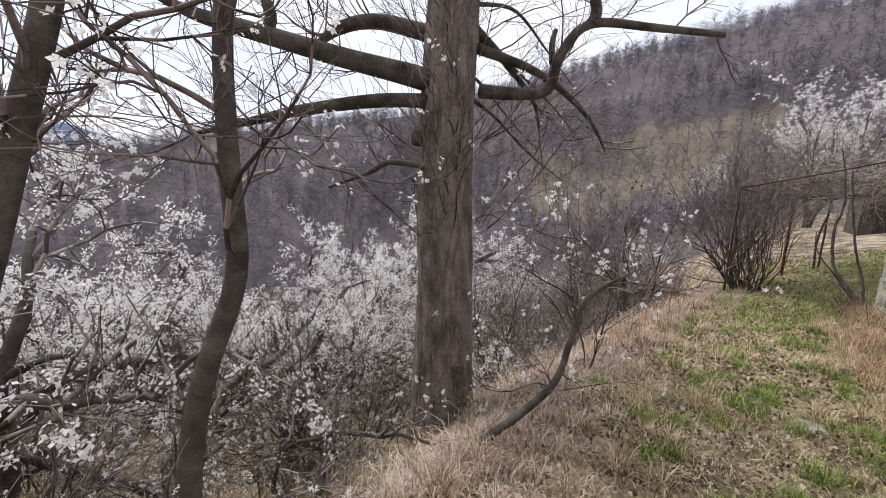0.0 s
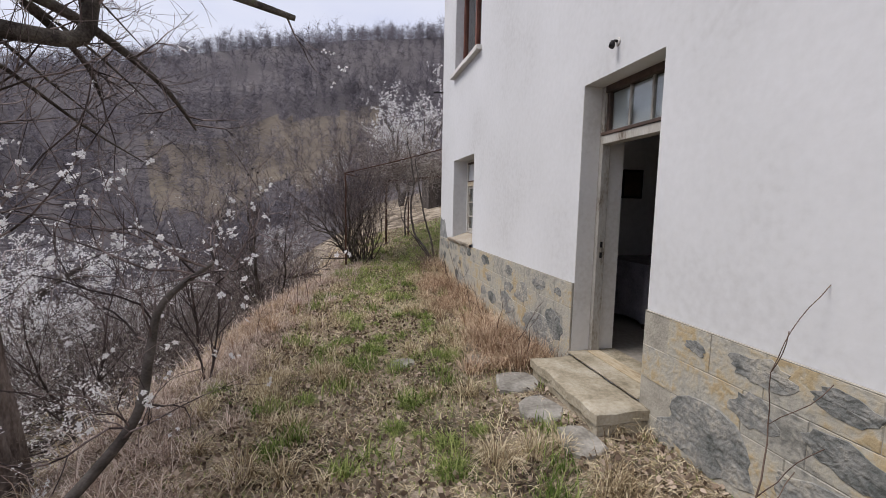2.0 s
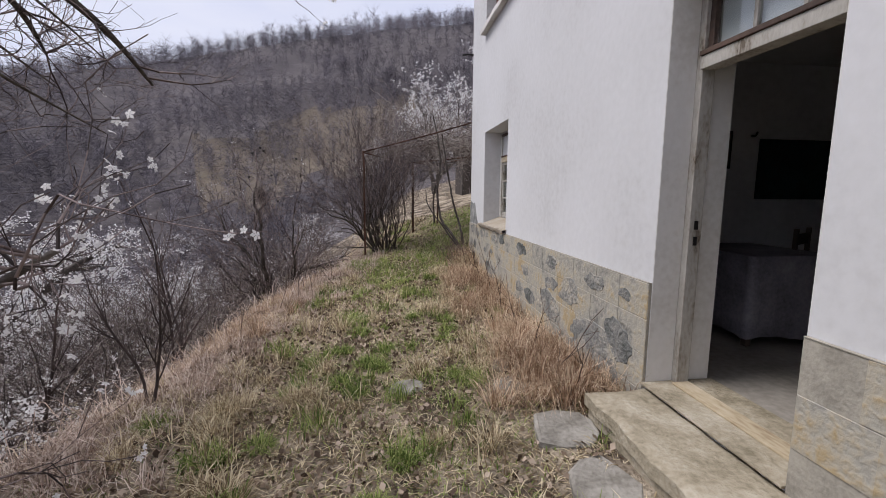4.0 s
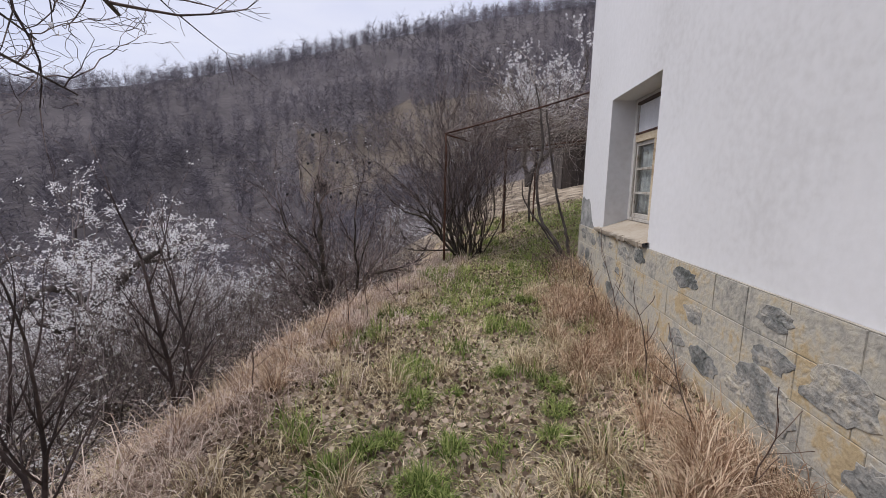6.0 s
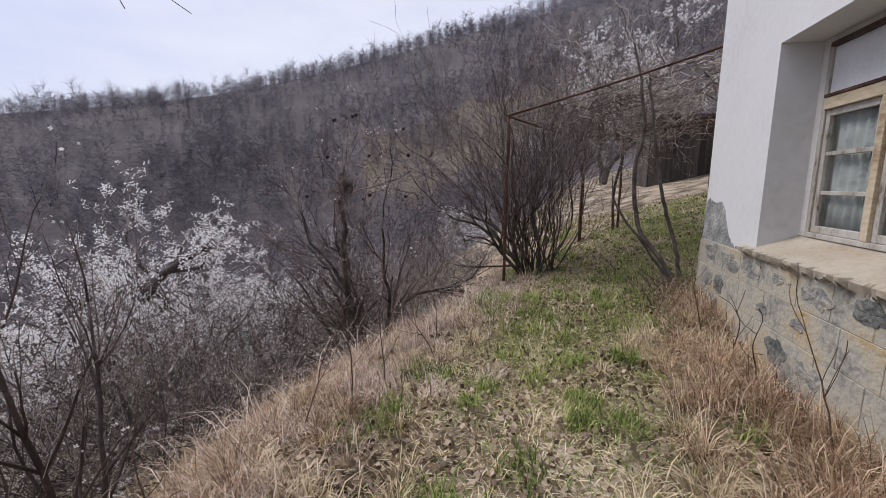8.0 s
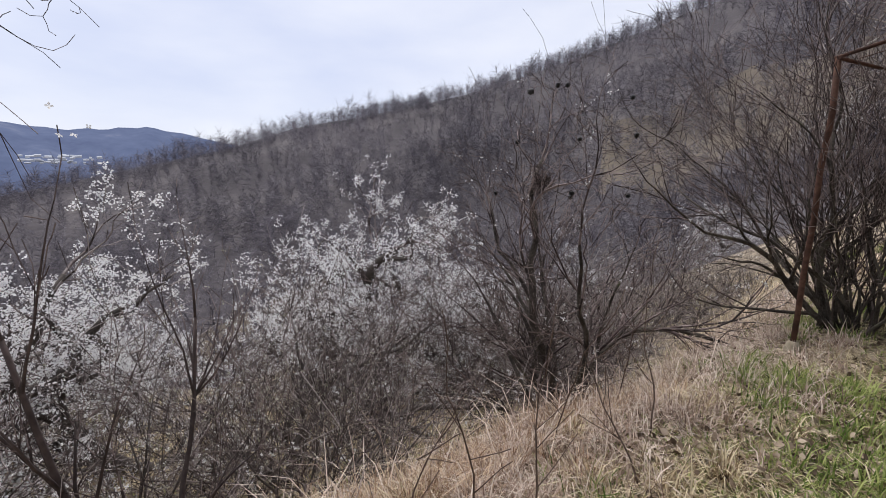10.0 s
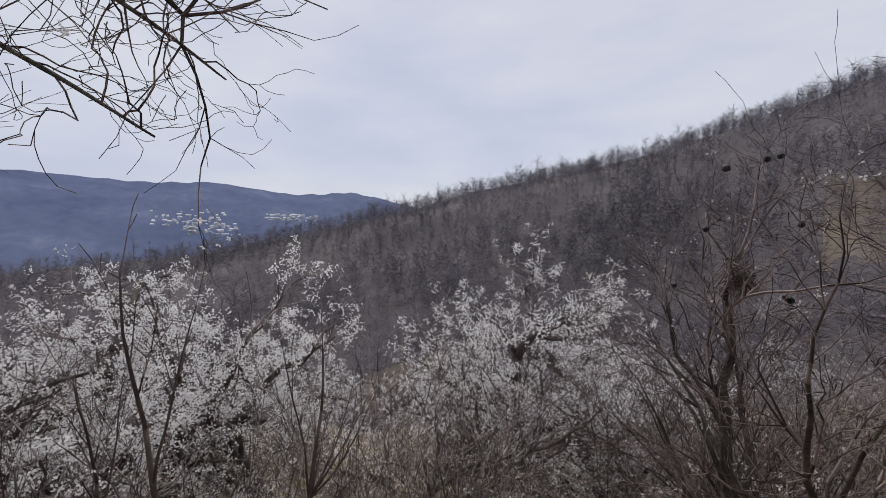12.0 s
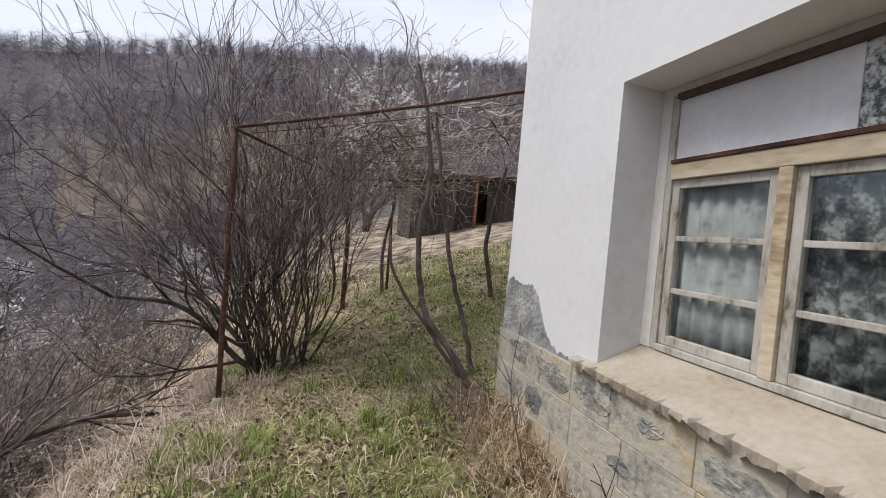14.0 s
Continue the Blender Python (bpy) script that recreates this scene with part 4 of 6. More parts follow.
def bloom_centres(tips, count, rng, spread=0.03):
    out = []
    for k in range(count):
        if k % 4 == 0:
            p, v = tips[rng.randrange(len(tips))]
        out.append((p.x + rng.gauss(0, spread), p.y + rng.gauss(0, spread), p.z + rng.gauss(0, spread)))
    return out


CFG_PLUM = dict(step=[0.22, 0.16, 0.11, 0.10, 0.10], bend=0.28, lift=[0.02, 0.04, 0.04, 0.04, 0.03], taper=0.45, depth=4, kids=[6, 5, 4, 3], spread=0.95, shrink=0.62, **{"from": 0.3})
CFG_BARE = dict(step=[0.3, 0.2, 0.16, 0.14, 0.14], bend=0.14, lift=[0.03, 0.08, 0.09, 0.06, 0.03], taper=0.4, depth=4, kids=[5, 5, 4, 3], spread=0.8, shrink=0.62, **{"from": 0.25})
CFG_SHRUB = dict(step=[0.22, 0.2, 0.2, 0.2], bend=0.2, lift=[0.03, 0.02, 0.02, 0.0], taper=0.35, depth=3, kids=[5, 3, 2], spread=0.9, shrink=0.66, thick=0.0085, **{"from": 0.2})


def make_tree(name, x, y, stems, cfg, seed, label, category, bloom=0, bloom_size=0.02, petals=3, bark=None, twig=None, group="", base_z=None):
    """stems: (lean x, lean y, length, radius, foot offset x, y)."""
    rng = random.Random(seed)
    ob = thing(name, x, y, (gz(x, y) if base_z is None else base_z) - 0.06, label, category, group)
    limbs, segs, tips = [], [], []
    for lx, ly, ln, r, ox, oy in stems:
        grow(limbs, segs, tips, Vector((ox, oy, 0)), Vector((lx, ly, 1)).normalized(), ln, r, 0, rng, cfg)
    return finish_tree(ob, limbs, segs, bloom_centres(tips, bloom, rng) if bloom else [], bark or M_SMOOTHBARK, twig or M_TWIG, 8, bloom_size, petals, seed, names=("trunk", "limb") if "thick" not in cfg else ("stem", "stem"))


def fan(n, length, radius, out, rng, foot=0.12):
    rows = []
    for i in range(n):
        a = rng.uniform(0, 2 * math.pi)
        o = out * rng.uniform(0.2, 1.0)
        rows.append((math.cos(a) * o, math.sin(a) * o, length * rng.uniform(0.7, 1.1), radius * rng.uniform(0.6, 1.1), math.cos(a) * foot * rng.random(), math.sin(a) * foot * rng.random()))
    return rows


# the old tree at the edge of the bank: trunk and its own limbs
TX, TY = -4.99, 5.0
TZ = gz(TX, TY) - 0.1
old = thing("old_tree", TX, TY, TZ, "old tree with deeply furrowed grey-brown bark and mossy bare limbs", "tree")
LF, FW = Vector((-0.839, -0.545, 0)), Vector((-0.545, 0.839, 0))
rng = random.Random(11)
limbs, segs, tips = [], [], []
limbs.append(smooth_line([(0.07, 0.05, -0.3), (0.06, 0.04, 0.3), (0.0, 0.0, 1.5), (-0.10, -0.05, 3.0), (-0.15, -0.06, 4.6), (-0.12, -0.02, 6.6), (-0.05, 0.1, 9.5)], [0.47, 0.365, 0.315, 0.30, 0.28, 0.21, 0.07]))


def old_limb(ctrl, rad, twigs, length=0.9):
    """A limb of the old tree: metres to the left, away, up."""
    pts, rr = smooth_line([LF * a * 1.33 + FW * b * 1.33 + Vector((0, 0, (c - 2.3) * 1.33 + 2.95)) for a, b, c in ctrl], [q * 1.3 for q in rad])
    limbs.append((pts, rr))
    for _ in range(twigs):
        i = rng.randrange(len(pts) // 3, len(pts))
        d = rand_dir((pts[i] - pts[i - 1]).normalized(), 1.2, rng)
        grow(limbs, segs, tips, pts[i], (d + Vector((0, 0, 0.25))).normalized(), length * rng.uniform(0.5, 1.1), 0.012, 2, rng, CFG_BARE)


old_limb([(0.1, 0, 3.08), (0.4, -0.1, 3.12), (0.95, -0.15, 3.2), (1.65, -0.25, 3.32), (2.0, -0.3, 3.38), (2.25, -0.35, 3.46)], [0.1, 0.09, 0.078, 0.065, 0.05, 0.025], 18)
old_limb([(0.1, 0, 3.42), (0.38, 0.1, 3.53), (0.78, 0.1, 3.58), (1.05, 0.05, 3.48), (1.2, 0.05, 3.36)], [0.085, 0.07, 0.062, 0.05, 0.03], 10)
old_limb([(1.55, -0.2, 3.3), (1.5, -0.2, 3.45), (1.62, -0.2, 3.75), (1.6, -0.2, 4.2)], [0.05, 0.045, 0.04, 0.02], 5)
old_limb([(0.2, -0.05, 2.95), (0.65, -0.2, 2.89), (1.15, -0.3, 2.77), (1.45, -0.4, 2.66), (1.9, -0.5, 2.5)], [0.06, 0.055, 0.045, 0.035, 0.012], 9)
old_limb([(-0.15, 0, 3.07), (-0.45, -0.1, 3.05), (-0.68, -0.1, 3.1), (-0.76, -0.1, 3.38), (-0.97, -0.1, 3.62), (-1.5, -0.1, 3.63), (-2.0, -0.15, 3.6)], [0.06, 0.048, 0.045, 0.042, 0.036, 0.03, 0.022], 7, 0.7)
old_limb([(-0.97, -0.1, 3.62), (-1.0, -0.1, 3.72), (-0.95, -0.1, 4.0), (-1.1, -0.1, 4.4)], [0.05, 0.045, 0.035, 0.015], 4, 0.6)
old_limb([(-0.7, -0.1, 3.3), (-0.68, -0.1, 3.45), (-0.7, -0.1, 3.56)], [0.03, 0.025, 0.018], 0)
old_limb([(0.12, 0, 2.62), (0.3, -0.12, 2.7), (0.33, -0.15, 2.58)], [0.07, 0.06, 0.04], 0)
old_limb([(0.1, -0.1, 2.40), (0.5, -0.2, 2.43), (0.68, -0.25, 2.33), (0.98, -0.3, 2.19)], [0.03, 0.026, 0.02, 0.008], 4, 0.4)
old_limb([(0.02, 0, 4.2), (0.7, 0.3, 4.9), (1.2, 0.4, 5.8)], [0.1, 0.08, 0.03], 10)
old_limb([(-0.1, 0, 3.4), (-0.7, 0.3, 3.32), (-1.2, 0.5, 3.05), (-1.5, 0.7, 2.75)], [0.045, 0.034, 0.022, 0.008], 9, 0.7)
old_limb([(-0.05, 0.1, 3.6), (-0.4, 0.6, 3.5), (-0.8, 1.05, 3.25), (-0.95, 1.35, 3.0)], [0.05, 0.036, 0.022, 0.008], 13, 0.8)
for k in range(80):
    z = rng.uniform(2.2, 5.6)
    a = rng.uniform(0, 2 * math.pi)
    grow(limbs, segs, tips, Vector((math.cos(a) * 0.27, math.sin(a) * 0.27, z)), Vector((math.cos(a), math.sin(a), 0.5)).normalized(), rng.uniform(0.5, 1.5), 0.011, 2, rng, CFG_BARE)
part("trunk", furrowed_trunk(*limbs[0]), M_BARK, old, "deeply furrowed grey-brown trunk")
# limbs that droop over the bank on the far side
CFG_DROOP = dict(CFG_BARE, bend=0.34, lift=[0.0, 0.02, 0.03, 0.04, 0.03], kids=[5, 5, 4, 2], shrink=0.55, step=[0.3, 0.2, 0.07, 0.06, 0.05])
for ctrl, rad, twigs in [
        (((-5.0, 5.2, 2.6), (-5.0, 5.9, 2.5), (-4.8, 6.6, 2.15), (-4.42, 7.15, 1.8)), (0.026, 0.020, 0.013, 0.005), 9),
        (((-5.0, 5.2, 3.2), (-4.95, 5.9, 3.2), (-4.6, 6.6, 2.85), (-4.25, 7.1, 2.4)), (0.028, 0.021, 0.013, 0.005), 9),
        (((-5.1, 5.2, 2.9), (-5.4, 6.2, 3.0), (-5.25, 6.9, 2.65), (-4.95, 7.4, 2.25)), (0.028, 0.021, 0.014, 0.005), 8),
        (((-5.0, 5.2, 3.6), (-5.0, 6.2, 3.9), (-4.8, 7.0, 3.6), (-4.5, 7.4, 3.2)), (0.028, 0.021, 0.014, 0.005), 6)]:
    pts, rr = smooth_line([Vector(c) - Vector((TX, TY, TZ)) for c in ctrl], rad, 6)
    limbs.append((pts, rr))
    for _ in range(twigs):
        i = rng.randrange(len(pts) // 3, len(pts))
        grow(limbs, segs, [], pts[i], (rand_dir((pts[i] - pts[i - 1]).normalized(), 1.0, rng) + Vector((0, 0, 0.1))).normalized(), rng.uniform(0.35, 0.8), 0.006, 2, rng, CFG_DROOP)
finish_tree(old, limbs[1:], segs, bloom_centres(tips, 420, rng, 0.02), M_LIMB, M_REDTWIG, 14, 0.018, 5, 5, 0.05, ("limb", "limb"))

# slim trunks and thicket beside it
sl = tagged(thing("slim_tree", -4.72, 2.2, gz(-4.72, 2.2) - 0.1, "slim leaning tree with smooth grey bark", "tree"))
rng = random.Random(3)
limbs, segs, tips = [], [], []
fw, lf = Vector((-0.867, 0.496, 0)), Vector((-0.496, -0.867, 0))
limbs.append(smooth_line([lf * a + Vector((0, 0, c)) for a, c in ((0.16, -0.1), (0.17, 0.7), (0.10, 1.3), (-0.06, 1.9), (-0.02, 2.5), (0.02, 3.2), (-0.04, 3.9), (-0.15, 5.2))], [0.078, 0.07, 0.064, 0.06, 0.056, 0.05, 0.046, 0.025]))
for k in range(10):
    i = rng.randrange(15, len(limbs[0][0]))
    grow(limbs, segs, tips, limbs[0][0][i], rand_dir(Vector((0, 0, 1)), 1.0, rng), rng.uniform(0.7, 1.5), 0.02, 1, rng, CFG_PLUM)
finish_tree(sl, limbs, segs, bloom_centres(tips, 900, rng), M_SMOOTHBARK, M_REDTWIG, 12, 0.018, 5, 6, 0.03)
sl2 = thing("slim_tree", -4.81, 1.39, gz(-4.81, 1.39) - 0.1, "slim leaning tree with smooth grey bark", "tree")
limbs, segs, tips = [], [], []
limbs.append(smooth_line([(-0.05, -0.5, -0.1), (-0.05, -0.35, 1.0), (0, -0.13, 2.0), (0.0, 0.0, 2.6), (0.05, 0.13, 3.3), (0.0, 0.35, 4.6)], [0.075, 0.066, 0.06, 0.055, 0.048, 0.025]))
for k in range(10):
    i = rng.randrange(12, len(limbs[0][0]))
    grow(limbs, segs, tips, limbs[0][0][i], rand_dir(Vector((0, 0, 1)), 1.0, rng), rng.uniform(0.7, 1.4), 0.02, 1, rng, CFG_PLUM)
finish_tree(sl2, limbs, segs, bloom_centres(tips, 900, rng), M_SMOOTHBARK, M_REDTWIG, 12, 0.018, 5, 7, 0.03)

lean = thing("leaning_sapling", -3.75, 3.75, gz(-3.75, 3.75) - 0.08, "thin leaning sapling with sparse white blossom", "tree")
limbs, segs, tips = [], [], []
limbs.append(smooth_line([Vector((0.839, 0.545, 0)) * a + Vector((0, 0, c)) for a, c in ((-0.15, 0.0), (0.25, 0.35), (0.5, 0.65), (0.58, 1.0), (0.66, 1.3), (0.95, 1.52))], [0.035, 0.032, 0.03, 0.028, 0.022, 0.012]))
for k in range(17):
    i = rng.randrange(8, len(limbs[0][0]))
    grow(limbs, segs, tips, limbs[0][0][i], rand_dir(Vector((0.2, 0.2, 1)), 1.5, rng), rng.uniform(0.4, 1.0), 0.008, 2, rng, CFG_PLUM)
finish_tree(lean, limbs, segs, bloom_centres(tips, 420, rng, 0.02), M_SMOOTHBARK, M_REDTWIG, 8, 0.017, 5, 8)

# blossoming trees on the slope
BLOOM_LABEL = "small plum tree full of white blossom on the slope"
plum_a = make_tree("plum_tree", -7.6, 4.9, [(0.1, -0.1, 1.7, 0.13, 0, 0), (-0.3, 0.2, 1.6, 0.09, 0.1, 0)], CFG_PLUM, 21, BLOOM_LABEL, "tree", 9000, 0.024, 2, group="plum trees on the slope")
plum_b = make_tree("plum_tree", -12.0, 12.2, [(0.1, 0.1, 2.3, 0.1, 0, 0), (-0.35, 0.1, 2.0, 0.08, 0, 0.1)], CFG_PLUM, 22, BLOOM_LABEL, "tree", 9000, 0.026, 2, group="plum trees on the slope")
plum_c = make_tree("plum_tree", -8.4, 8.0, [(-0.45, 0.0, 1.5, 0.11, 0, 0), (0.1, 0.3, 1.5, 0.07, 0, 0)], CFG_PLUM, 23, BLOOM_LABEL, "tree", 7500, 0.024, 2, group="plum trees on the slope")


def again(ob, x, y, turn, size, sink=0.06):
    return copy_thing(ob, Matrix.Translation((x, y, gz(x, y) - sink)) @ Matrix.Rotation(radians(turn), 4, "Z") @ Matrix.Diagonal((size, size, size, 1)))


plum_d = make_tree("plum_tree", -8.1, 5.8, [(0.15, 0.0, 2.1, 0.12, 0, 0), (-0.25, 0.25, 2.0, 0.09, 0.1, 0), (0.1, -0.35, 1.9, 0.08, 0, -0.1)], CFG_PLUM, 27, "plum tree so thick with white blossom that it looks snowed on", "tree", 17000, 0.027, 2, group="plum trees on the slope")
plum_d.scale = (1.25, 1.25, 1.25)
sparse_a = make_tree("plum_tree", -6.6, 4.2, [(0.25, -0.1, 1.9, 0.075, 0, 0), (-0.35, 0.2, 1.7, 0.06, 0.1, 0)], dict(CFG_PLUM, kids=[6, 5, 4, 2]), 24, "slender plum tree with dark twigs and scattered white blossom", "tree", 800, 0.022, 4, twig=M_REDTWIG, group="plum trees on the slope")
sparse_b = make_tree("plum_tree", -6.9, 9.4, [(0.05, 0.15, 2.0, 0.06, 0, 0), (-0.2, -0.3, 1.8, 0.05, 0.1, 0), (0.35, 0.0, 1.6, 0.04, 0, 0.1)], dict(CFG_PLUM, kids=[6, 5, 4, 2]), 25, "slender plum tree with dark twigs and scattered white blossom", "tree", 900, 0.020, 3, group="plum trees on the slope")
for src, x, y, a, s in [(sparse_a, -5.6, 2.3, 15, 0.75), (sparse_a, -6.3, 0.5, 75, 0.8), (sparse_b, -5.5, 3.3, 200, 0.7), (sparse_b, -6.2, 1.3, 130, 0.8), (plum_b, -7.9, 1.7, 40, 1.7), (sparse_a, -7.6, 3.0, 100, 1.3), (plum_a, -8.8, -0.2, 120, 1.8), (plum_a, -9.8, 2.0, 190, 2.2), (plum_a, -11.5, 4.6, 70, 1.7), (sparse_b, -6.3, 6.4, 300, 0.85), (sparse_a, -9.0, 5.3, 60, 1.2),
                        (sparse_a, -6.2, 10.4, 10, 0.95), (sparse_b, -5.6, 8.9, 30, 0.8), (sparse_b, -4.9, 17.6, 250, 1.0), (plum_c, -9.0, 15.6, 30, 1.25), (plum_a, -13.5, 9.0, 220, 1.2), (sparse_a, -6.2, 13.8, 80, 1.1), (plum_b, -12.5, 17.0, 20, 2.2), (plum_a, -9.5, 13.0, 260, 1.9), (plum_c, -10.5, 11.5, 110, 1.8),
                        (plum_b, -16.5, 15.0, 90, 1.3), (plum_a, -11.5, 0.5, 330, 1.2), (plum_c, -14.5, 5.0, 20, 1.3), (plum_b, -9.0, -1.5, 280, 1.1), (sparse_a, -12.5, 18.5, 140, 1.2), (plum_b, -20, 9, 10, 1.4), (sparse_b, -7.5, 21, 10, 1.1)]:
    again(src, x, y, a, s)

pear = make_tree("pear_tree", 1.05, 26.4, [(-0.02, 0, 4.2, 0.16, 0, 0), (0.2, 0.0, 3.6, 0.12, 0, 0), (-0.22, 0.1, 3.6, 0.12, 0, 0)], dict(CFG_PLUM, bend=0.2, step=[0.25, 0.2, 0.16, 0.14, 0.14], lift=[0.05, 0.12, 0.12, 0.1, 0.05], spread=0.7), 31, "tall pear tree in white blossom behind the house", "tree", 16000, 0.05, 2)

# the bare tree with old nests, the hazel fan and the saplings
bare = make_tree("bare_fruit_tree", -3.9, 10.95, [(-0.05, -0.05, 3.0, 0.052, 0, 0), (0.14, 0.05, 2.9, 0.047, 0.05, 0), (-0.2, -0.1, 2.7, 0.038, -0.05, 0.02), (0.28, -0.1, 2.5, 0.036, 0.04, -0.04), (-0.5, -0.3, 2.0, 0.034, 0, 0), (0.45, 0.1, 2.1, 0.034, 0.05, 0.05), (-0.9, -0.5, 1.9, 0.027, 0, 0), (0.5, -0.6, 1.7, 0.026, 0, 0), (-0.25, 0.3, 2.2, 0.032, 0, 0.05), (-1.1, 0.1, 1.8, 0.025, -0.05, 0), (0.75, 0.4, 1.7, 0.025, 0, 0), (-0.7, -0.9, 1.7, 0.022, 0, 0), (0.0, -0.8, 1.6, 0.022, 0, 0)], dict(CFG_BARE, kids=[8, 6, 4, 2], shrink=0.46, taper=0.3, bend=0.17, step=[0.2, 0.14, 0.1, 0.1, 0.1], lift=[0.03, 0.04, 0.03, 0.02, 0.0]), 41, "bare fruit tree of many dark stems with old fruits still hanging", "tree", 700, 0.014, 3, bark=M_LIMB, twig=M_REDTWIG)
rng = random.Random(9)
fruit = bmesh.new()
for k in range(12):
    a = rng.uniform(0, 6.283)
    c = Vector((math.cos(a) * rng.uniform(0.1, 0.9), math.sin(a) * rng.uniform(0.1, 0.7), rng.uniform(2.3, 3.6)))
    c = [Vector((-0.12, -0.5, 3.36)), Vector((-0.05, -0.4, 2.62)), Vector((0.6, 0.0, 3.0))][k] if k < 3 else c
    for v in bmesh.ops.create_icosphere(fruit, subdivisions=1, radius=0.026 if k else 0.032)["verts"]:
        v.co = v.co * rng.uniform(0.8, 1.15) + c
nest = [(*(Vector((-0.05, -0.38, 2.62)) + Vector((rng.gauss(0, 0.05), rng.gauss(0, 0.05), rng.gauss(0, 0.06)))), *(Vector((-0.05, -0.38, 2.60)) + Vector((rng.gauss(0, 0.09), rng.gauss(0, 0.09), rng.gauss(-0.02, 0.09)))), 0.004, 0.002) for _ in range(150)]
part("nest", segs_mesh("nest", nest), M_REDTWIG, bare, "tangled old nest of twigs")["kind"] = "stuff"
part("old_fruit", fruit, M_IRON, bare, "shrivelled black fruits still hanging")["kind"] = "stuff"
hazel = make_tree("hazel_bush", -1.75, 12.3, fan(40, 1.8, 0.014, 0.42, rng, 0.28) + [(-1.2, -0.3, 1.9, 0.040, -0.05, 0), (-0.9, -0.5, 1.8, 0.034, -0.1, 0), (-0.7, 0.1, 2.1, 0.026, -0.1, 0), (-0.55, -0.35, 2.2, 0.024, 0, 0)], dict(CFG_SHRUB, bend=0.16, kids=[6, 4, 2], step=[0.16, 0.12, 0.1, 0.1], lift=[0.045, 0.045, 0.03, 0.0], spread=0.55), 42, "leafless hazel bush, a fan of dark reddish stems", "bush", bark=M_LIMB, twig=M_REDTWIG)
sap = make_tree("sapling", -4.12, 7.42, [(-0.02, -0.10, 1.75, 0.022, 0, 0), (0.05, 0.14, 1.65, 0.019, 0.03, 0.1)], dict(CFG_BARE, bend=0.07, depth=3, kids=[9, 4, 2], spread=0.7, shrink=0.42, step=[0.2, 0.12, 0.1, 0.1], thick=0.006), 43, "thin twin-stemmed sapling with few blossoms", "tree", 70, 0.012, 4, bark=M_REDTWIG, twig=M_REDTWIG)
again(sap, -5.0, 6.7, 120, 0.95)
again(sap, -3.45, 5.73, 60, 0.62)

# bramble and thicket shrubs on the bank
shr = [make_tree("bramble_bush", -6.0 - k, 9.5 + k, fan(12, 1.05, 0.012, 1.3, random.Random(50 + k), 0.3), CFG_SHRUB, 60 + k, "tangled leafless bramble bush on the bank", "bush", group="thicket on the bank", twig=M_TWIG if k else M_REDTWIG) for k in range(3)]
for k, b in enumerate(shr):
    crown = [o for o in b.children if o.name.startswith("crown")][0]
    co = np.empty(len(crown.data.vertices) * 3, dtype=np.float32)
    crown.data.vertices.foreach_get("co", co)
    rn = np.random.default_rng(70 + k)
    v, f = diamonds(co.reshape(-1, 3)[rn.integers(0, len(co) // 3, 900)] + rn.normal(size=(900, 3)) * 0.006, 0.012, 2, rn)
    part("bud_scatter", fast_mesh("bud_scatter", v, f), M_BUD, b, "tiny pale opening buds")["kind"] = "stuff"
rng = random.Random(77)
for k in range(125):
    y = rng.uniform(-2, 20)
    s = rng.uniform(0.95, 9.0)
    edge = float(np.interp(y, [-8, 0, 5, 7, 8.5, 11.2, 14, 20], [-3.9, -3.7, -3.6, -3.3, -3.05, -2.35, -2.0, -1.4]))
    x = edge - 0.5 - s
    if math.hypot(x - TX, y - TY) < 0.9 or (y < 2.8 and s < 1.3):
        continue
    if x < -5.4 and 8.0 < y < 12.5 and k % 3:
        continue
    again(shr[k % 3], x, y, rng.uniform(0, 360), rng.uniform(0.75, 1.25) * (0.6 if s < 1.6 else 1.15))

for x, y, a, z_ in ((-4.7, 9.3, 20, 1.1), (-4.9, 11.6, 150, 1.2), (-4.5, 12.3, 10, 1.0), (-5.6, 9.0, 290, 1.0), (-4.4, 8.5, 120, 0.9), (-5.2, 8.2, 200, 1.0)):
    again(shr[1 if a % 40 else 0], x, y, a, z_)

for x, y, a, z_ in ((-7.2, 13.2, 30, 0.95), (-8.8, 15.2, 140, 1.05), (-6.4, 16.0, 250, 0.95), (-10.2, 12.2, 80, 1.1)):
    again(sparse_b if a % 60 else plum_c, x, y, a, z_)

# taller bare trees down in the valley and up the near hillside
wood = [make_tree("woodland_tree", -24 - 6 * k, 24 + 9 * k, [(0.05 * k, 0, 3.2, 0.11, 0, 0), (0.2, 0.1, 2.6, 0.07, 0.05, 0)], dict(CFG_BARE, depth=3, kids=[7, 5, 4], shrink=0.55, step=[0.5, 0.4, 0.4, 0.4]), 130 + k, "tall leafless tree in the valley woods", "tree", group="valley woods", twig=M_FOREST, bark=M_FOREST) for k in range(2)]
for k in range(90):
    a, r_ = radians(rng.uniform(-105, 12)), rng.uniform(24, 75)
    x, y = -2 + r_ * math.sin(a), 6 + r_ * math.cos(a)
    if x > -4 and y < 40:
        continue
    if k % 6 == 0:
        again(plum_c if k % 12 else plum_b, x, y, rng.uniform(0, 360), rng.uniform(1.0, 1.6))
    else:
        again(wood[k % 2], x, y, rng.uniform(0, 360), rng.uniform(0.8, 1.4))

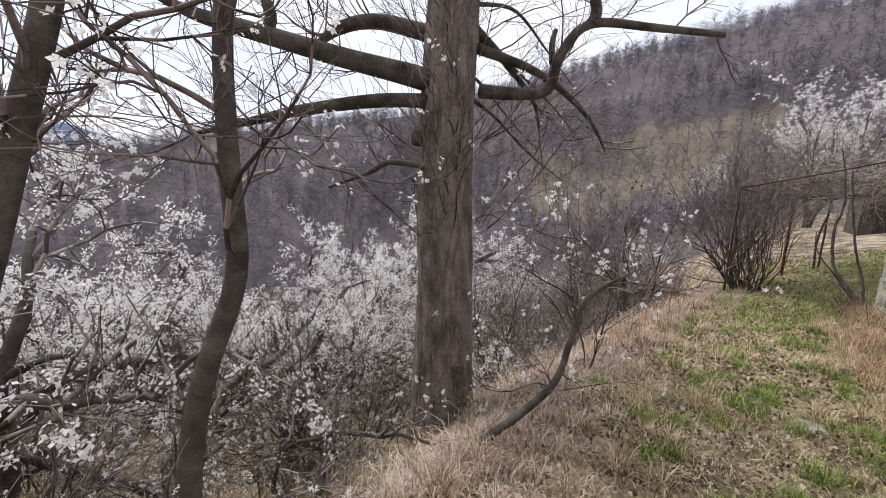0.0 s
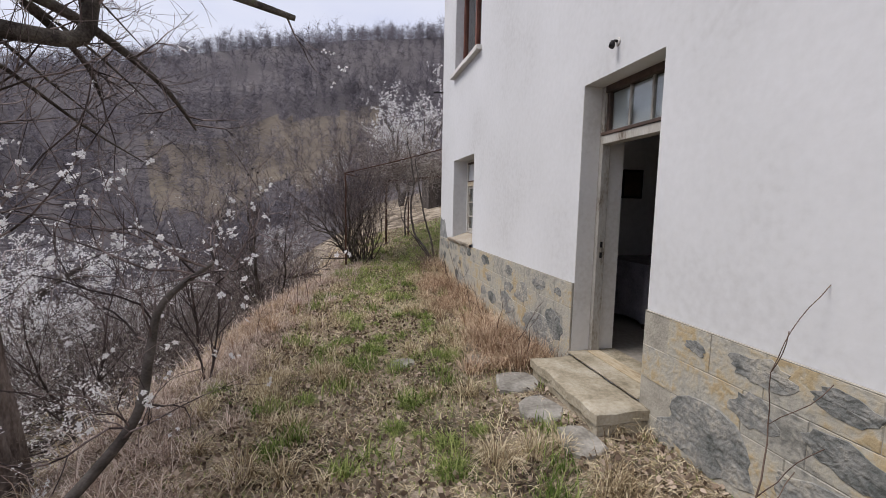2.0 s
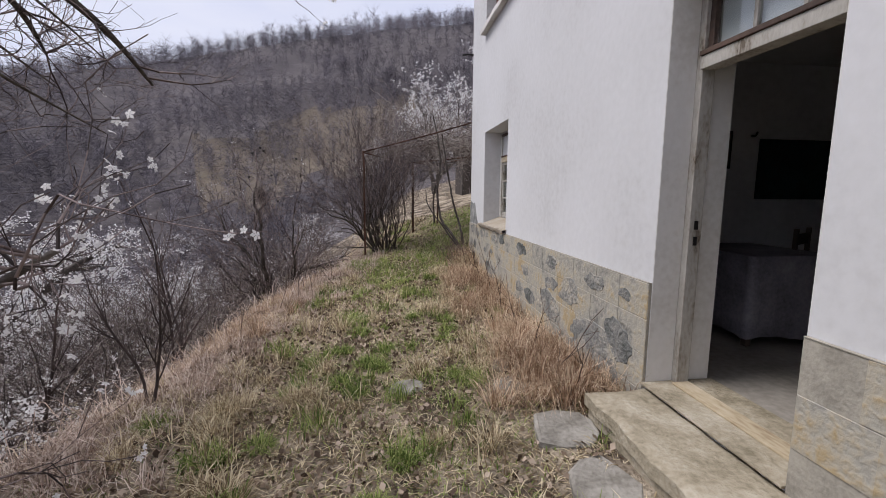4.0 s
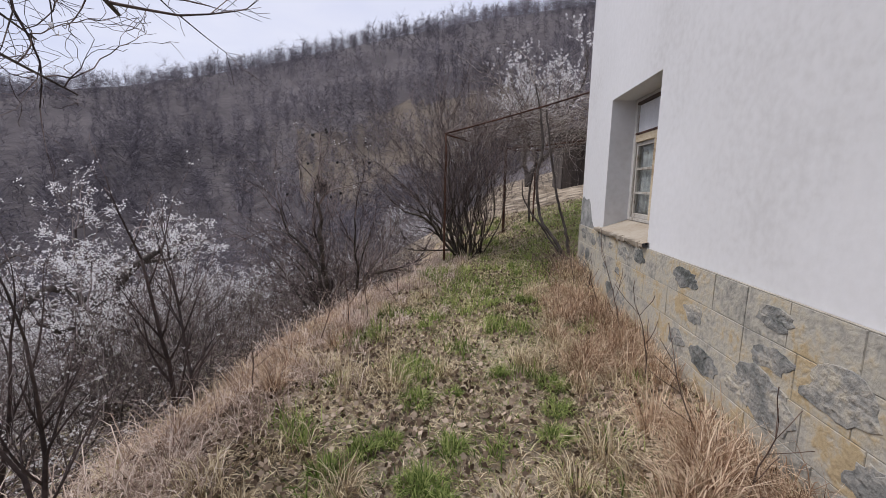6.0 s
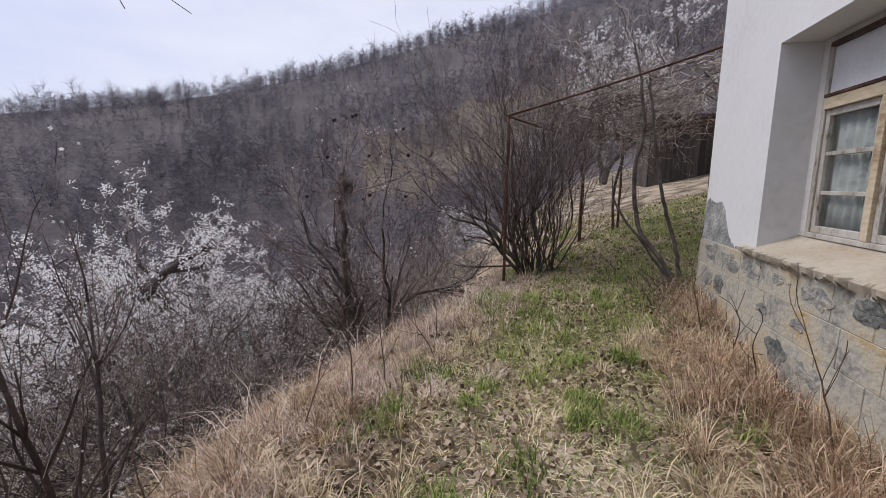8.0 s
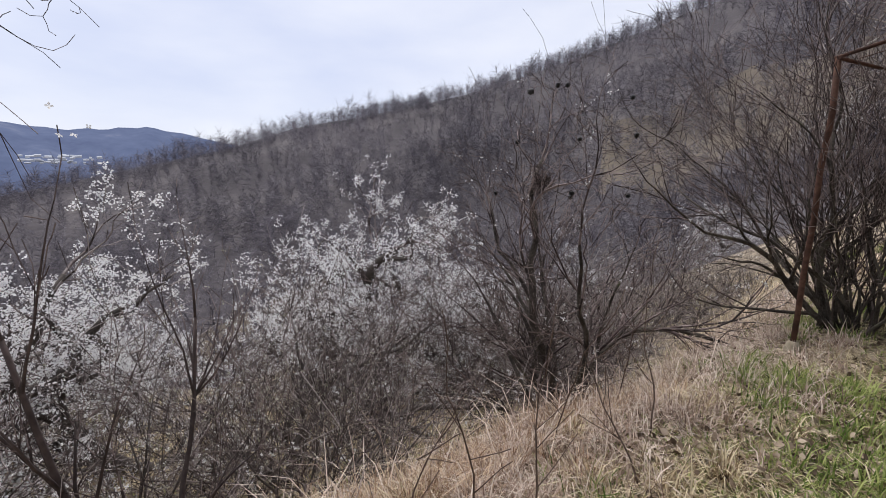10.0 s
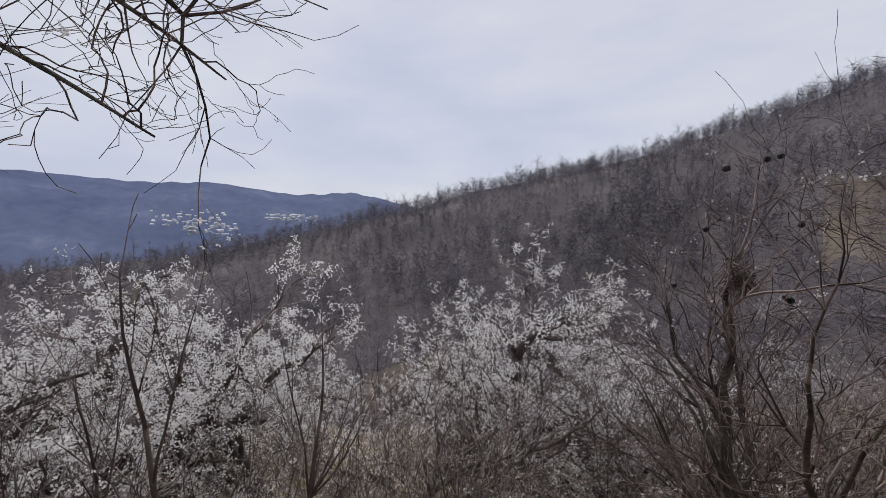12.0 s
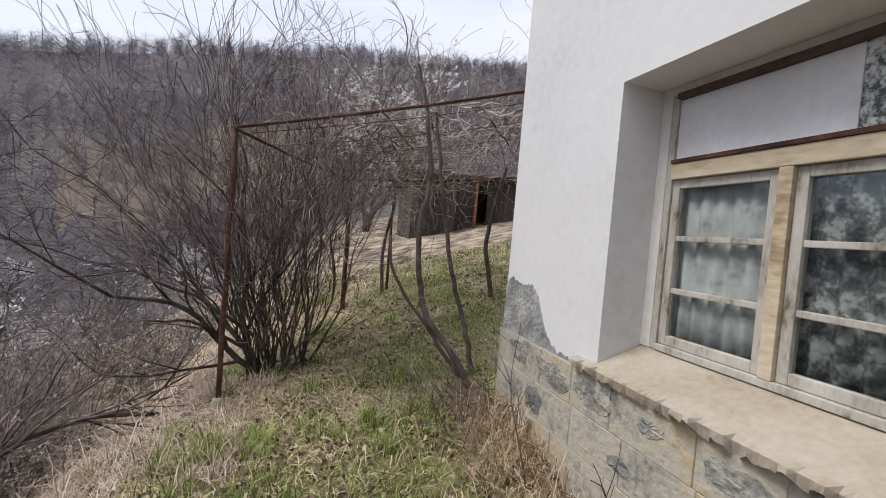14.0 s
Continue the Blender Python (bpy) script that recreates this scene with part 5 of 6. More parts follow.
# woods on the far hillside
rn = np.random.default_rng(4)
N = 8500
az = np.radians(rn.uniform(-112, 62, N))
rr = np.sqrt(rn.uniform(34 ** 2, 200 ** 2, N))
rr[:1300] = rn.uniform(166, 196, 1300)
rr[1300:4000] = rn.uniform(34, 110, 2700)
fx, fy = -2 + rr * np.sin(az), 6 + rr * np.cos(az)
keep = ~((fx > -3) & (fx < 16) & (fy < 45)) & ~(meadow(rr, np.degrees(az)) & (rn.random(N) < 0.35))
fx, fy, rr = fx[keep], fy[keep], rr[keep]
fz = height(fx, fy) - 1.4 * ease(rr, 150, 175)
hh = rn.uniform(4.0, 8.0, len(fx)) * np.clip(rr / 90, 0.55, 1)
hh[:1000] *= rn.uniform(0.35, 1.6, 1000)
K = 72
n_t = len(fx)
a = rn.uniform(0, 6.283, (n_t, K))
t = rn.uniform(0.12, 0.85, (n_t, K))
ln = hh[:, None] * rn.uniform(0.22, 0.55, (n_t, K)) * np.sin(np.pi * (0.12 + 0.78 * t))
e = rn.uniform(-0.25, 1.15, (n_t, K))
a[:, 0], t[:, 0], ln[:, 0], e[:, 0] = 0, -0.03, hh * 0.6, 1.5
p0 = np.stack([np.repeat(fx[:, None], K, 1), np.repeat(fy[:, None], K, 1), fz[:, None] + hh[:, None] * t], 2)
p1 = p0 + np.stack([np.cos(a) * ln * np.cos(e), np.sin(a) * ln * np.cos(e), ln * np.sin(e)], 2)
wv = rn.normal(size=(n_t, K, 3))
wv /= np.linalg.norm(wv, axis=2, keepdims=True)
wv *= hh[:, None, None] * 0.0052
tri = np.stack([p0 - wv, p0 + wv, p1], 2).reshape(-1, 3)
tagged(part("hillside_woods", fast_mesh("hillside_woods", tri, np.arange(len(tri)).reshape(-1, 3)), M_FOREST), "leafless woods covering the hillside, violet-grey with haze in their colour", "woods", kind="stuff")


# ---- grasses and litter ----
def blades(name, n, area, length, width, lean, material, label, seed, category="grass", dens=None, low=0.3):
    """Bent blades; area gives x, y from n random pairs, dens thins them."""
    r = np.random.default_rng(seed)
    x, y = area(r, n)
    if dens is not None:
        k = r.random(len(x)) < dens(x, y)
        x, y = x[k], y[k]
    n = len(x)
    z = height(x, y) - 0.005
    a = r.uniform(0, 2 * math.pi, n)
    ln = length * r.uniform(0.45, 1.25, n)
    le = lean * r.uniform(low, 1.2, n)
    dx, dy = np.cos(a), np.sin(a)
    sx, sy = -dy * width * r.uniform(0.6, 1.3, n), dx * width * r.uniform(0.6, 1.3, n)
    e1, e2 = np.cos(le * 0.5), np.cos(np.minimum(le * 1.25, 1.75))
    h1, h2 = np.sin(le * 0.5), np.sin(np.minimum(le * 1.25, 1.75))
    m = np.stack([x + dx * ln * 0.5 * h1, y + dy * ln * 0.5 * h1, z + ln * 0.5 * e1], 1)
    t = np.stack([m[:, 0] + dx * ln * 0.5 * h2, m[:, 1] + dy * ln * 0.5 * h2, np.maximum(m[:, 2] + ln * 0.5 * e2, z + 0.012)], 1)
    s = np.stack([sx, sy, np.zeros(n)], 1)
    p = np.stack([x, y, z], 1)
    v = np.stack([p - s, p + s, m - s * 0.8, m + s * 0.8, t], 1).reshape(-1, 3)
    b = np.arange(n)[:, None] * 5
    f = np.concatenate([b + [[0, 1, 3]], b + [[0, 3, 2]], b + [[2, 3, 4]]], 0)
    return tagged(part(name, fast_mesh(name, v, f), material), label, category, kind="stuff")


def edge_x(y):
    return np.interp(y, [-8, 0, 5, 7, 8.5, 11.2, 14, 20, 30], [-3.9, -3.7, -3.6, -3.3, -3.05, -2.35, -2.0, -1.4, 0.0])


def patch(x, y, s, seed):
    return 0.5 + 0.5 * np.sin(x * 2.1 * s + seed + 1.3 * np.sin(y * 1.7 * s)) * np.sin(y * 1.9 * s + 2 * seed + 1.1 * np.sin(x * 2.3 * s))


def terrace(r, n):
    y = r.uniform(-1.5, 17, n)
    x = edge_x(y) - 0.4 + r.random(n) * (0.4 - edge_x(y) + np.where(y > 10.9, 3.5, 0))
    return x, y


def tufts(r, n):
    """Clumped points: tufts of blades."""
    c = max(n // 45, 1)
    cx, cy = terrace(r, c)
    k = r.integers(0, c, n)
    s = r.uniform(0.02, 0.07, c)[k]
    return cx[k] + r.normal(size=n) * s, cy[k] + r.normal(size=n) * s


def big_tufts(r, n):
    """Few, large, well separated clumps."""
    c = max(n // 130, 1)
    cx, cy = terrace(r, c)
    k = r.integers(0, c, n)
    s = r.uniform(0.03, 0.10, c)[k]
    return cx[k] + r.normal(size=n) * s, cy[k] + r.normal(size=n) * s


STONES = [(-1.55, 5.70, 0.10), (-0.60, 4.80, 0.20), (-0.62, 4.29, 0.19), (-0.56, 3.80, 0.16), (-0.70, 5.52, 0.15), (-0.67, 5.88, 0.13)]


def clear(x, y):
    """Where grass may grow: off the house, the doorstep and the stepping stones."""
    ok = ~((x > -0.02) & (y < 10.9)) & ~((x > -0.45) & (y > 3.75) & (y < 4.95))
    for a, b, q in STONES:
        ok = ok & (np.hypot(x - a, y - b) > q)
    return ok



blades("matted_dry_grass", 60000, terrace, 0.12, 0.0034, 2.2, M_DRY, "matted straw-coloured dry grass on the terrace", 1, low=0.9, dens=lambda x, y: clear(x, y) * (0.15 + 0.85 * patch(x, y, 0.9, 1)) * (1 - 0.5 * ease(y, 9, 11) * (x > -1.9)))
blades("short_green_grass", 120000, terrace, 0.06, 0.0034, 1.75, M_GREEN, "short green spring grass growing through the litter", 2, dens=lambda x, y: clear(x, y) * np.clip((0.25 + patch(x, y, 0.9, 3)) * (0.28 + 1.1 * ease(y, 7, 11)) * np.exp(-((x + 1.5 - 0.4 * np.maximum(y - 10, 0)) / (1.2 + 0.8 * ease(y, 9, 12))) ** 2) * 1.5, 0, 1))
blades("green_tufts", 30000, big_tufts, 0.17, 0.004, 1.15, M_GREEN, "bright green grass tufts", 3, dens=lambda x, y: clear(x, y) * (np.abs(x + 1.6) < 1.3) * (0.1 + 0.9 * patch(x, y, 0.6, 9)))
blades("straw_tufts", 26000, big_tufts, 0.20, 0.0036, 1.7, M_DRY, "pale drooping tufts of dry straw grass", 4, dens=lambda x, y: clear(x, y) * (0.2 + 0.8 * (np.abs(x + 1.6) > 0.7)) * (1 - 0.85 * ease(y, 9.5, 11) * (x > -1.7)))
blades("green_slope_grass", 46000, lambda r, n: (lambda y: (r.normal(size=n) * 0.75 - 0.95 + 0.42 * (y - 10), y))(r.uniform(9.3, 16.5, n)), 0.075, 0.004, 1.7, M_GREEN, "short fresh green grass on the slope beyond the house", 23, dens=lambda x, y: clear(x, y) * np.clip(1.2 * patch(x, y, 1.3, 15) - 0.15, 0.04, 1))
blades("slope_straw_grass", 34000, lambda r, n: (lambda y: (edge_x(y) + 0.1 + np.abs(r.normal(size=n)) * 1.1, y))(r.uniform(8.6, 17, n)), 0.17, 0.0034, 2.3, M_DRY, "flattened straw on the slope beyond the house", 24, low=1.0, dens=lambda x, y: clear(x, y) * np.clip(0.12 + patch(x, y, 1.6, 17), 0, 1))
blades("russet_grass", 9000, lambda r, n: (-0.04 - np.abs(r.normal(size=n)) * (0.42 - 0.03 * 5), r.uniform(4.98, 10.7, n)), 0.34, 0.0026, 1.6, M_RUST, "russet dead grass standing along the plinth", 5, dens=lambda x, y: 0.1 + 0.9 * patch(x, y, 1.3, 5) ** 1.5)
blades("dense_straw_grass", 62000, lambda r, n: (lambda y: (edge_x(y) - 0.1 + r.random(n) * (0.1 - edge_x(y)), y))(r.uniform(1.6, 9.5, n)), 0.12, 0.0032, 2.3, M_DRY, "fallen straw lying thick over the soil", 21, low=1.0, dens=lambda x, y: clear(x, y) * np.clip(0.1 + 1.1 * patch(x, y, 1.4, 11) ** 1.5 * (0.45 + 0.55 * (np.abs(x + 1.5) > 0.8)), 0, 1))
blades("sparse_green_grass", 16000, lambda r, n: (lambda y: (edge_x(y) - 0.1 + r.random(n) * (0.1 - edge_x(y)), y))(r.uniform(1.6, 9.5, n)), 0.07, 0.0032, 1.6, M_GREEN, "green blades among the straw", 22, dens=lambda x, y: clear(x, y) * np.clip(1.5 * patch(x, y, 1.1, 13) - 0.45, 0, 1))
blades("bank_grass", 56000, lambda r, n: (lambda y: (edge_x(y) + 0.35 - np.abs(r.normal(size=n)) * 0.95, y))(r.uniform(3.0, 16, n)), 0.20, 0.0034, 2.3, M_PINK, "pinkish brown matted grass over the bank edge", 6, low=0.95, dens=lambda x, y: 0.08 + 0.92 * patch(x, y, 1.4, 8) * patch(x, y, 3.1, 2))
blades("bank_canes", 3000, lambda r, n: (lambda y: (edge_x(y) - 0.1 - np.abs(r.normal(size=n)) * 0.55, y))(r.uniform(3.0, 15, n)), 0.6, 0.003, 1.9, M_PINK, "long grey dry canes fallen over the bank edge", 16, "canes", low=0.5, dens=lambda x, y: 0.1 + 0.9 * patch(x, y, 1.1, 4))
blades("bank_tufts", 16000, lambda r, n: (lambda k, cy: (edge_x(cy[k]) + r.normal(size=260)[k] * 0.35 + r.normal(size=n) * 0.06, cy[k] + r.normal(size=n) * 0.06))(r.integers(0, 260, n), r.uniform(2.5, 12, 260)), 0.22, 0.0032, 1.7, M_PINK, "drooping tufts of dead grass along the bank edge", 26)
blades("russet_bank_grass", 9000, lambda r, n: (lambda y: (edge_x(y) - 0.05 - np.abs(r.normal(size=n)) * 0.5, y))(r.uniform(6.5, 10.5, n)), 0.27, 0.0026, 1.6, M_RUST, "taller russet grass on the bank edge", 7, dens=lambda x, y: 0.1 + 0.9 * patch(x, y, 1.2, 2))
blades("slope_grass", 100000, lambda r, n: (lambda y: (edge_x(y) - 0.6 - r.random(n) * 11, y))(r.uniform(-2, 22, n)), 0.26, 0.006, 1.8, M_DRY, "dry pale grass between the trees on the slope", 8, dens=lambda x, y: 0.2 + 0.8 * patch(x, y, 0.4, 4))
blades("slope_green_grass", 30000, lambda r, n: (lambda y: (edge_x(y) - 1.6 - r.random(n) * 11, y))(r.uniform(-2, 22, n)), 0.16, 0.005, 1.2, M_GREEN, "thin green grass between the trees on the slope", 9, dens=lambda x, y: patch(x, y, 0.35, 7) ** 2)


def clumps(name, spots, each, length, radius, material, label, seed):
    """Thick tussocks whose blades arch outwards from each spot (x, y, size)."""
    r = np.random.default_rng(seed)
    sp = np.array(spots)
    k = np.repeat(np.arange(len(sp)), each)
    n = len(k)
    a, q = r.uniform(0, 2 * math.pi, n), np.sqrt(r.random(n))
    x, y = sp[k, 0] + np.cos(a) * q * radius * sp[k, 2], sp[k, 1] + np.sin(a) * q * radius * sp[k, 2]
    a = a + r.normal(size=n) * 1.1
    ln = length * sp[k, 2] * r.uniform(0.45, 1.2, n)
    d = np.stack([np.cos(a), np.sin(a), np.zeros(n)], 1)
    s = np.stack([-d[:, 1], d[:, 0], np.zeros(n)], 1) * (0.0026 * r.uniform(0.5, 1.4, n))[:, None]
    up = np.array([0, 0, 1.0])
    e = 0.35 + 1.0 * q * r.uniform(0.4, 1.3, n)
    p = np.stack([x, y, height(x, y) - 0.006], 1)
    m = p + (d * np.sin(e * 0.6)[:, None] + up * np.cos(e * 0.6)[:, None]) * (ln * 0.5)[:, None]
    t = m + (d * np.sin(e * 1.7)[:, None] + up * np.cos(e * 1.7)[:, None]) * (ln * 0.5)[:, None]
    t[:, 2] = np.maximum(t[:, 2], p[:, 2] + 0.02)
    v = np.stack([p - s, p + s, m - s * 0.85, m + s * 0.85, t], 1)
    keep = (v[:, :, 0].max(1) < -0.03)
    v = v[keep].reshape(-1, 3)
    b = np.arange(len(v) // 5)[:, None] * 5
    return tagged(part(name, fast_mesh(name, v, np.concatenate([b + [[0, 1, 3]], b + [[0, 3, 2]], b + [[2, 3, 4]]], 0)), material), label, "grass", kind="stuff")


rg = random.Random(14)
GREEN_SPOTS = [(-2.39, 6.32, 1.0), (-1.84, 6.22, 1.1), (-1.72, 6.53, 1.0), (-2.07, 5.89, 1.1), (-1.04, 5.68, 1.2), (-2.45, 5.76, 0.9), (-3.3, 5.47, 1.0), (-2.11, 6.61, 0.8), (-2.0, 7.05, 1.1), (-1.01, 7.31, 1.1), (-1.39, 7.51, 0.8)] + [(rg.gauss(-1.7, 0.55), rg.uniform(2.2, 9.5), rg.uniform(0.5, 1.0)) for _ in range(26)]
STRAW_SPOTS = [(-0.87, 6.47, 1.2), (-1.09, 7.58, 1.0), (-2.97, 6.14, 1.2), (-0.5, 7.61, 1.0), (-2.89, 5.53, 1.2), (-2.28, 5.65, 1.0), (-0.68, 6.06, 1.2), (-1.19, 7.73, 1.1), (-2.8, 4.12, 1.2), (-2.54, 4.07, 1.2), (-2.53, 4.59, 1.1), (-1.87, 7.54, 0.9)] + [(rg.choice((rg.gauss(-0.9, 0.3), rg.gauss(-2.6, 0.45))), rg.uniform(1.8, 9.8), rg.uniform(0.6, 1.2)) for _ in range(40)]
RUST_SPOTS = [(rg.gauss(-0.45, 0.2), rg.uniform(5.0, 9.9), rg.uniform(0.7, 1.2)) for _ in range(44)] + [(-0.62, 5.3, 1.3), (-0.45, 5.15, 1.2), (-0.7, 5.9, 1.2)] + [(float(edge_x(y)) + rg.gauss(0.1, 0.25), y, rg.uniform(0.6, 1.0)) for y in (7.2, 7.6, 8.0, 8.3, 8.8, 9.1, 9.5, 2.6, 3.0, 3.4)]
clumps("green_tussock_grass", GREEN_SPOTS, 240, 0.15, 0.085, M_GREEN, "vivid green tussocks of young grass", 61)
clumps("straw_tussock_grass", STRAW_SPOTS, 150, 0.24, 0.08, M_DRY, "arching tussocks of pale dry grass", 62)
clumps("russet_tussock_grass", RUST_SPOTS, 150, 0.36, 0.09, M_RUST, "arching russet tussocks of dead grass by the plinth", 63)

r = np.random.default_rng(12)
lx, ly = terrace(r, 60000)
k = clear(lx, ly) & (r.random(60000) < 0.25 + 0.75 * patch(lx, ly, 1.0, 6)) & (r.random(60000) > 0.45 * ease(ly, 8, 11))
lx, ly = lx[k], ly[k]
v, f = diamonds(np.stack([lx, ly, height(lx, ly) + 0.022], 1), 0.042, 1, r, 0.75)
v[:, 2] = np.maximum(height(v[:, 0], v[:, 1]) + 0.003, v[:, 2])
tagged(part("leaf_litter", fast_mesh("leaf_litter", v, f), M_LEAF), "brown fallen leaves scattered on the ground", "leaves", kind="stuff")


# ---- pergola with vines, shed ----
perg = thing("pergola", -2.14, 11.55, gz(-2.14, 11.55), "rusty iron pergola frame carrying bare vines", "pergola")
O = Vector(perg.location)
POSTS = [((-2.14, 11.55), 2.08, 0.021), ((-0.96, 14.1), 2.07, 0.034), ((-0.2, 14.75), 2.1, 0.024), ((1.75, 14.0), 2.36, 0.03), ((1.0, 11.55), 3.0, 0.024)]
for (x, y), z1, r in POSTS:
    bm = bmesh.new()
    z0 = gz(x, y) - 0.08
    tube(bm, [Vector((x + 0.012 * math.sin(3 * k), y, z0 + (z1 - z0) * k / 6)) - O for k in range(7)], [r] * 7, 8, 0.05)
    part("post", bm, M_RUSTIRON, perg)
bm = bmesh.new()
z0 = gz(-2.14, 11.55)
tube(bm, [Vector((-2.14, 11.55, z0 - 0.06)) - O, Vector((-2.14, 11.55, z0 + 0.05)) - O, Vector((-2.14, 11.55, z0 + 0.11)) - O], [0.06, 0.055, 0.035], 9, 0.1)
part("footing", bm, M_STONE, perg)
BEAMS = [((-2.17, 11.55, 2.08), (1.0, 11.35, 3.0), 0.014), ((-2.14, 11.5, 2.07), (-0.96, 14.1, 2.07), 0.013), ((-0.96, 14.1, 2.07), (-0.2, 14.75, 2.1), 0.017), ((-1.05, 14.1, 2.06), (1.75, 14.0, 2.42), 0.02), ((-0.3, 14.75, 2.08), (2.0, 15.2, 2.55), 0.018), ((1.0, 11.3, 3.0), (1.75, 14.05, 2.38), 0.018)]
for a, b, r in BEAMS:
    bm = bmesh.new()
    a, b = Vector(a), Vector(b)
    tube(bm, [a.lerp(b, k / 6) + Vector((0, 0, -0.03 * math.sin(k / 6 * 3.14))) - O for k in range(7)], [r] * 7, 7, 0.04)
    part("beam", bm, M_RUSTIRON, perg)
for k in range(6):
    t = (k + 0.5) / 6
    a = Vector((-2.14, 11.5, 2.09)).lerp(Vector((-0.96, 14.1, 2.09)), t)
    b = Vector((1.0, 11.3, 3.0)).lerp(Vector((1.75, 14.05, 2.42)), t)
    bm = bmesh.new()
    tube(bm, [a.lerp(b, i / 5) + Vector((0, 0, -0.05 * math.sin(i / 5 * 3.14))) - O for i in range(6)], [0.0035] * 6, 5)
    part("wire", bm, M_RUSTIRON, perg)

CFG_VINE = dict(step=[0.1, 0.09, 0.08, 0.07], bend=0.3, lift=[-0.01, 0.02, 0.05, 0.05], taper=0.45, depth=2, kids=[5, 4], spread=1.0, shrink=0.6, **{"from": 0.1})
M_VINE = surf("pale_vine_canes", [(0.25, (0.11, 0.085, 0.075)), (0.5, (0.29, 0.245, 0.215)), (0.75, (0.52, 0.47, 0.43))], 1.4, 20, 0.85, 0.0, island=0.6)
for j, (ctrl, rad) in enumerate([
        ([(-0.12, 11.05, 0.05), (-0.30, 11.15, 0.35), (-0.55, 11.35, 0.75), (-0.62, 11.4, 1.35), (-0.55, 11.45, 1.9), (-0.62, 11.5, 2.5), (-0.7, 11.6, 2.9)], [0.034, 0.028, 0.025, 0.024, 0.022, 0.016, 0.008]),
        ([(-0.16, 11.1, 0.02), (-0.45, 11.25, 0.45), (-0.8, 11.4, 0.95), (-0.85, 11.5, 1.3)], [0.018, 0.016, 0.013, 0.008]),
        ([(-0.06, 11.25, 0.05), (-0.12, 11.4, 0.5), (-0.28, 11.5, 1.1), (-0.42, 11.55, 1.9), (-0.5, 11.6, 2.45)], [0.025, 0.022, 0.02, 0.018, 0.013]),
        ([(-0.3, 14.6, 0.2), (-0.35, 14.5, 1.0), (-0.25, 14.4, 1.7), (-0.3, 14.4, 2.15)], [0.03, 0.025, 0.022, 0.016]),
        ([(0.9, 13.0, 0.6), (0.8, 13.1, 1.4), (0.9, 12.9, 2.4)], [0.035, 0.03, 0.022])]):
    rng = random.Random(90 + j)
    v = thing("grape_vine", ctrl[0][0], ctrl[0][1], gz(ctrl[0][0], ctrl[0][1]) - 0.05, "bare old grape vine climbing the pergola", "vine", "vines on the pergola")
    base = Vector((ctrl[0][0], ctrl[0][1], ctrl[0][2]))
    line = smooth_line([Vector(p) - base for p in ctrl], rad, 7)
    line = ([p + Vector((rng.gauss(0, 0.005), rng.gauss(0, 0.005), 0)) for p in line[0]], line[1])
    limbs, segs, tips = [line], [], []
    top = limbs[0][0][-1]
    if j != 1:
        for k in range(26):
            a = rng.uniform(0, 6.283)
            px, py = rng.uniform(-1.6, 1.1), rng.uniform(11.7, 14.2)
            pz = 2.12 + 0.28 * (px + 2.1) * (1 - 0.2 * (py - 11.5))
            grow(limbs, segs, tips, Vector((px, py, pz)) - base, Vector((math.cos(a), abs(math.sin(a)) * 0.8 + 0.15, 0.0)).normalized(), rng.uniform(0.8, 1.6), 0.012, 0, rng, CFG_VINE)
        for k in range(4):
            grow(limbs, segs, tips, top, rand_dir(Vector((-0.2, 0.5, 1)), 0.6, rng), rng.uniform(0.35, 0.7), 0.008, 2, rng, CFG_VINE)
    finish_tree(v, limbs, segs, [], M_SMOOTHBARK, M_VINE, 8, 0, 0, 1, 0.08)

shed = thing("shed", 4.0, 21.0, gz(4.0, 21.0), "low dark plank shed at the end of the grass slope", "shed")
M_PLANK = surf("black_weathered_planks", [(0.3, (0.035, 0.028, 0.025)), (0.6, (0.085, 0.07, 0.06)), (0.8, (0.14, 0.115, 0.10))], 3, 30, 0.9, 0.5, 0.01, stretch=(1, 1, 0.2), per_object=0.3)
for k in range(30):
    x = -2.3 + k * 0.16
    if 13 <= k <= 15:
        continue
    z0 = gz(4.0 + x, 21.0) - gz(4, 21) - 0.1
    part("plank", box(x, x + 0.15, -0.015 + 0.01 * (k % 3), 0.015 + 0.01 * (k % 3), z0, 1.5 + 0.03 * math.sin(k * 2.1)), M_PLANK, shed)
part("back_wall", box(-2.3, 2.5, 2.0, 2.05, -0.6, 1.72), M_PLANK, shed)
part("side_wall", box(-2.33, -2.28, 0.05, 2.0, -0.9, 1.52), M_PLANK, shed)
part("side_wall", box(2.5, 2.55, 0.05, 2.0, -0.6, 1.52), M_PLANK, shed)
part("roof", box(-2.6, 2.8, -0.4, 2.3, 1.56, 1.62, 0.01), M_PLANK, shed)
bm = bmesh.new()
tube(bm, [(-0.25, -0.25, -0.3), (-0.25, -0.25, 1.55)], [0.06, 0.055], 9, 0.04)
part("corner_post", bm, surf("orange_rusty_post", [(0.3, (0.16, 0.065, 0.03)), (0.7, (0.30, 0.14, 0.075))], 5, 30), shed, "orange rusty post")

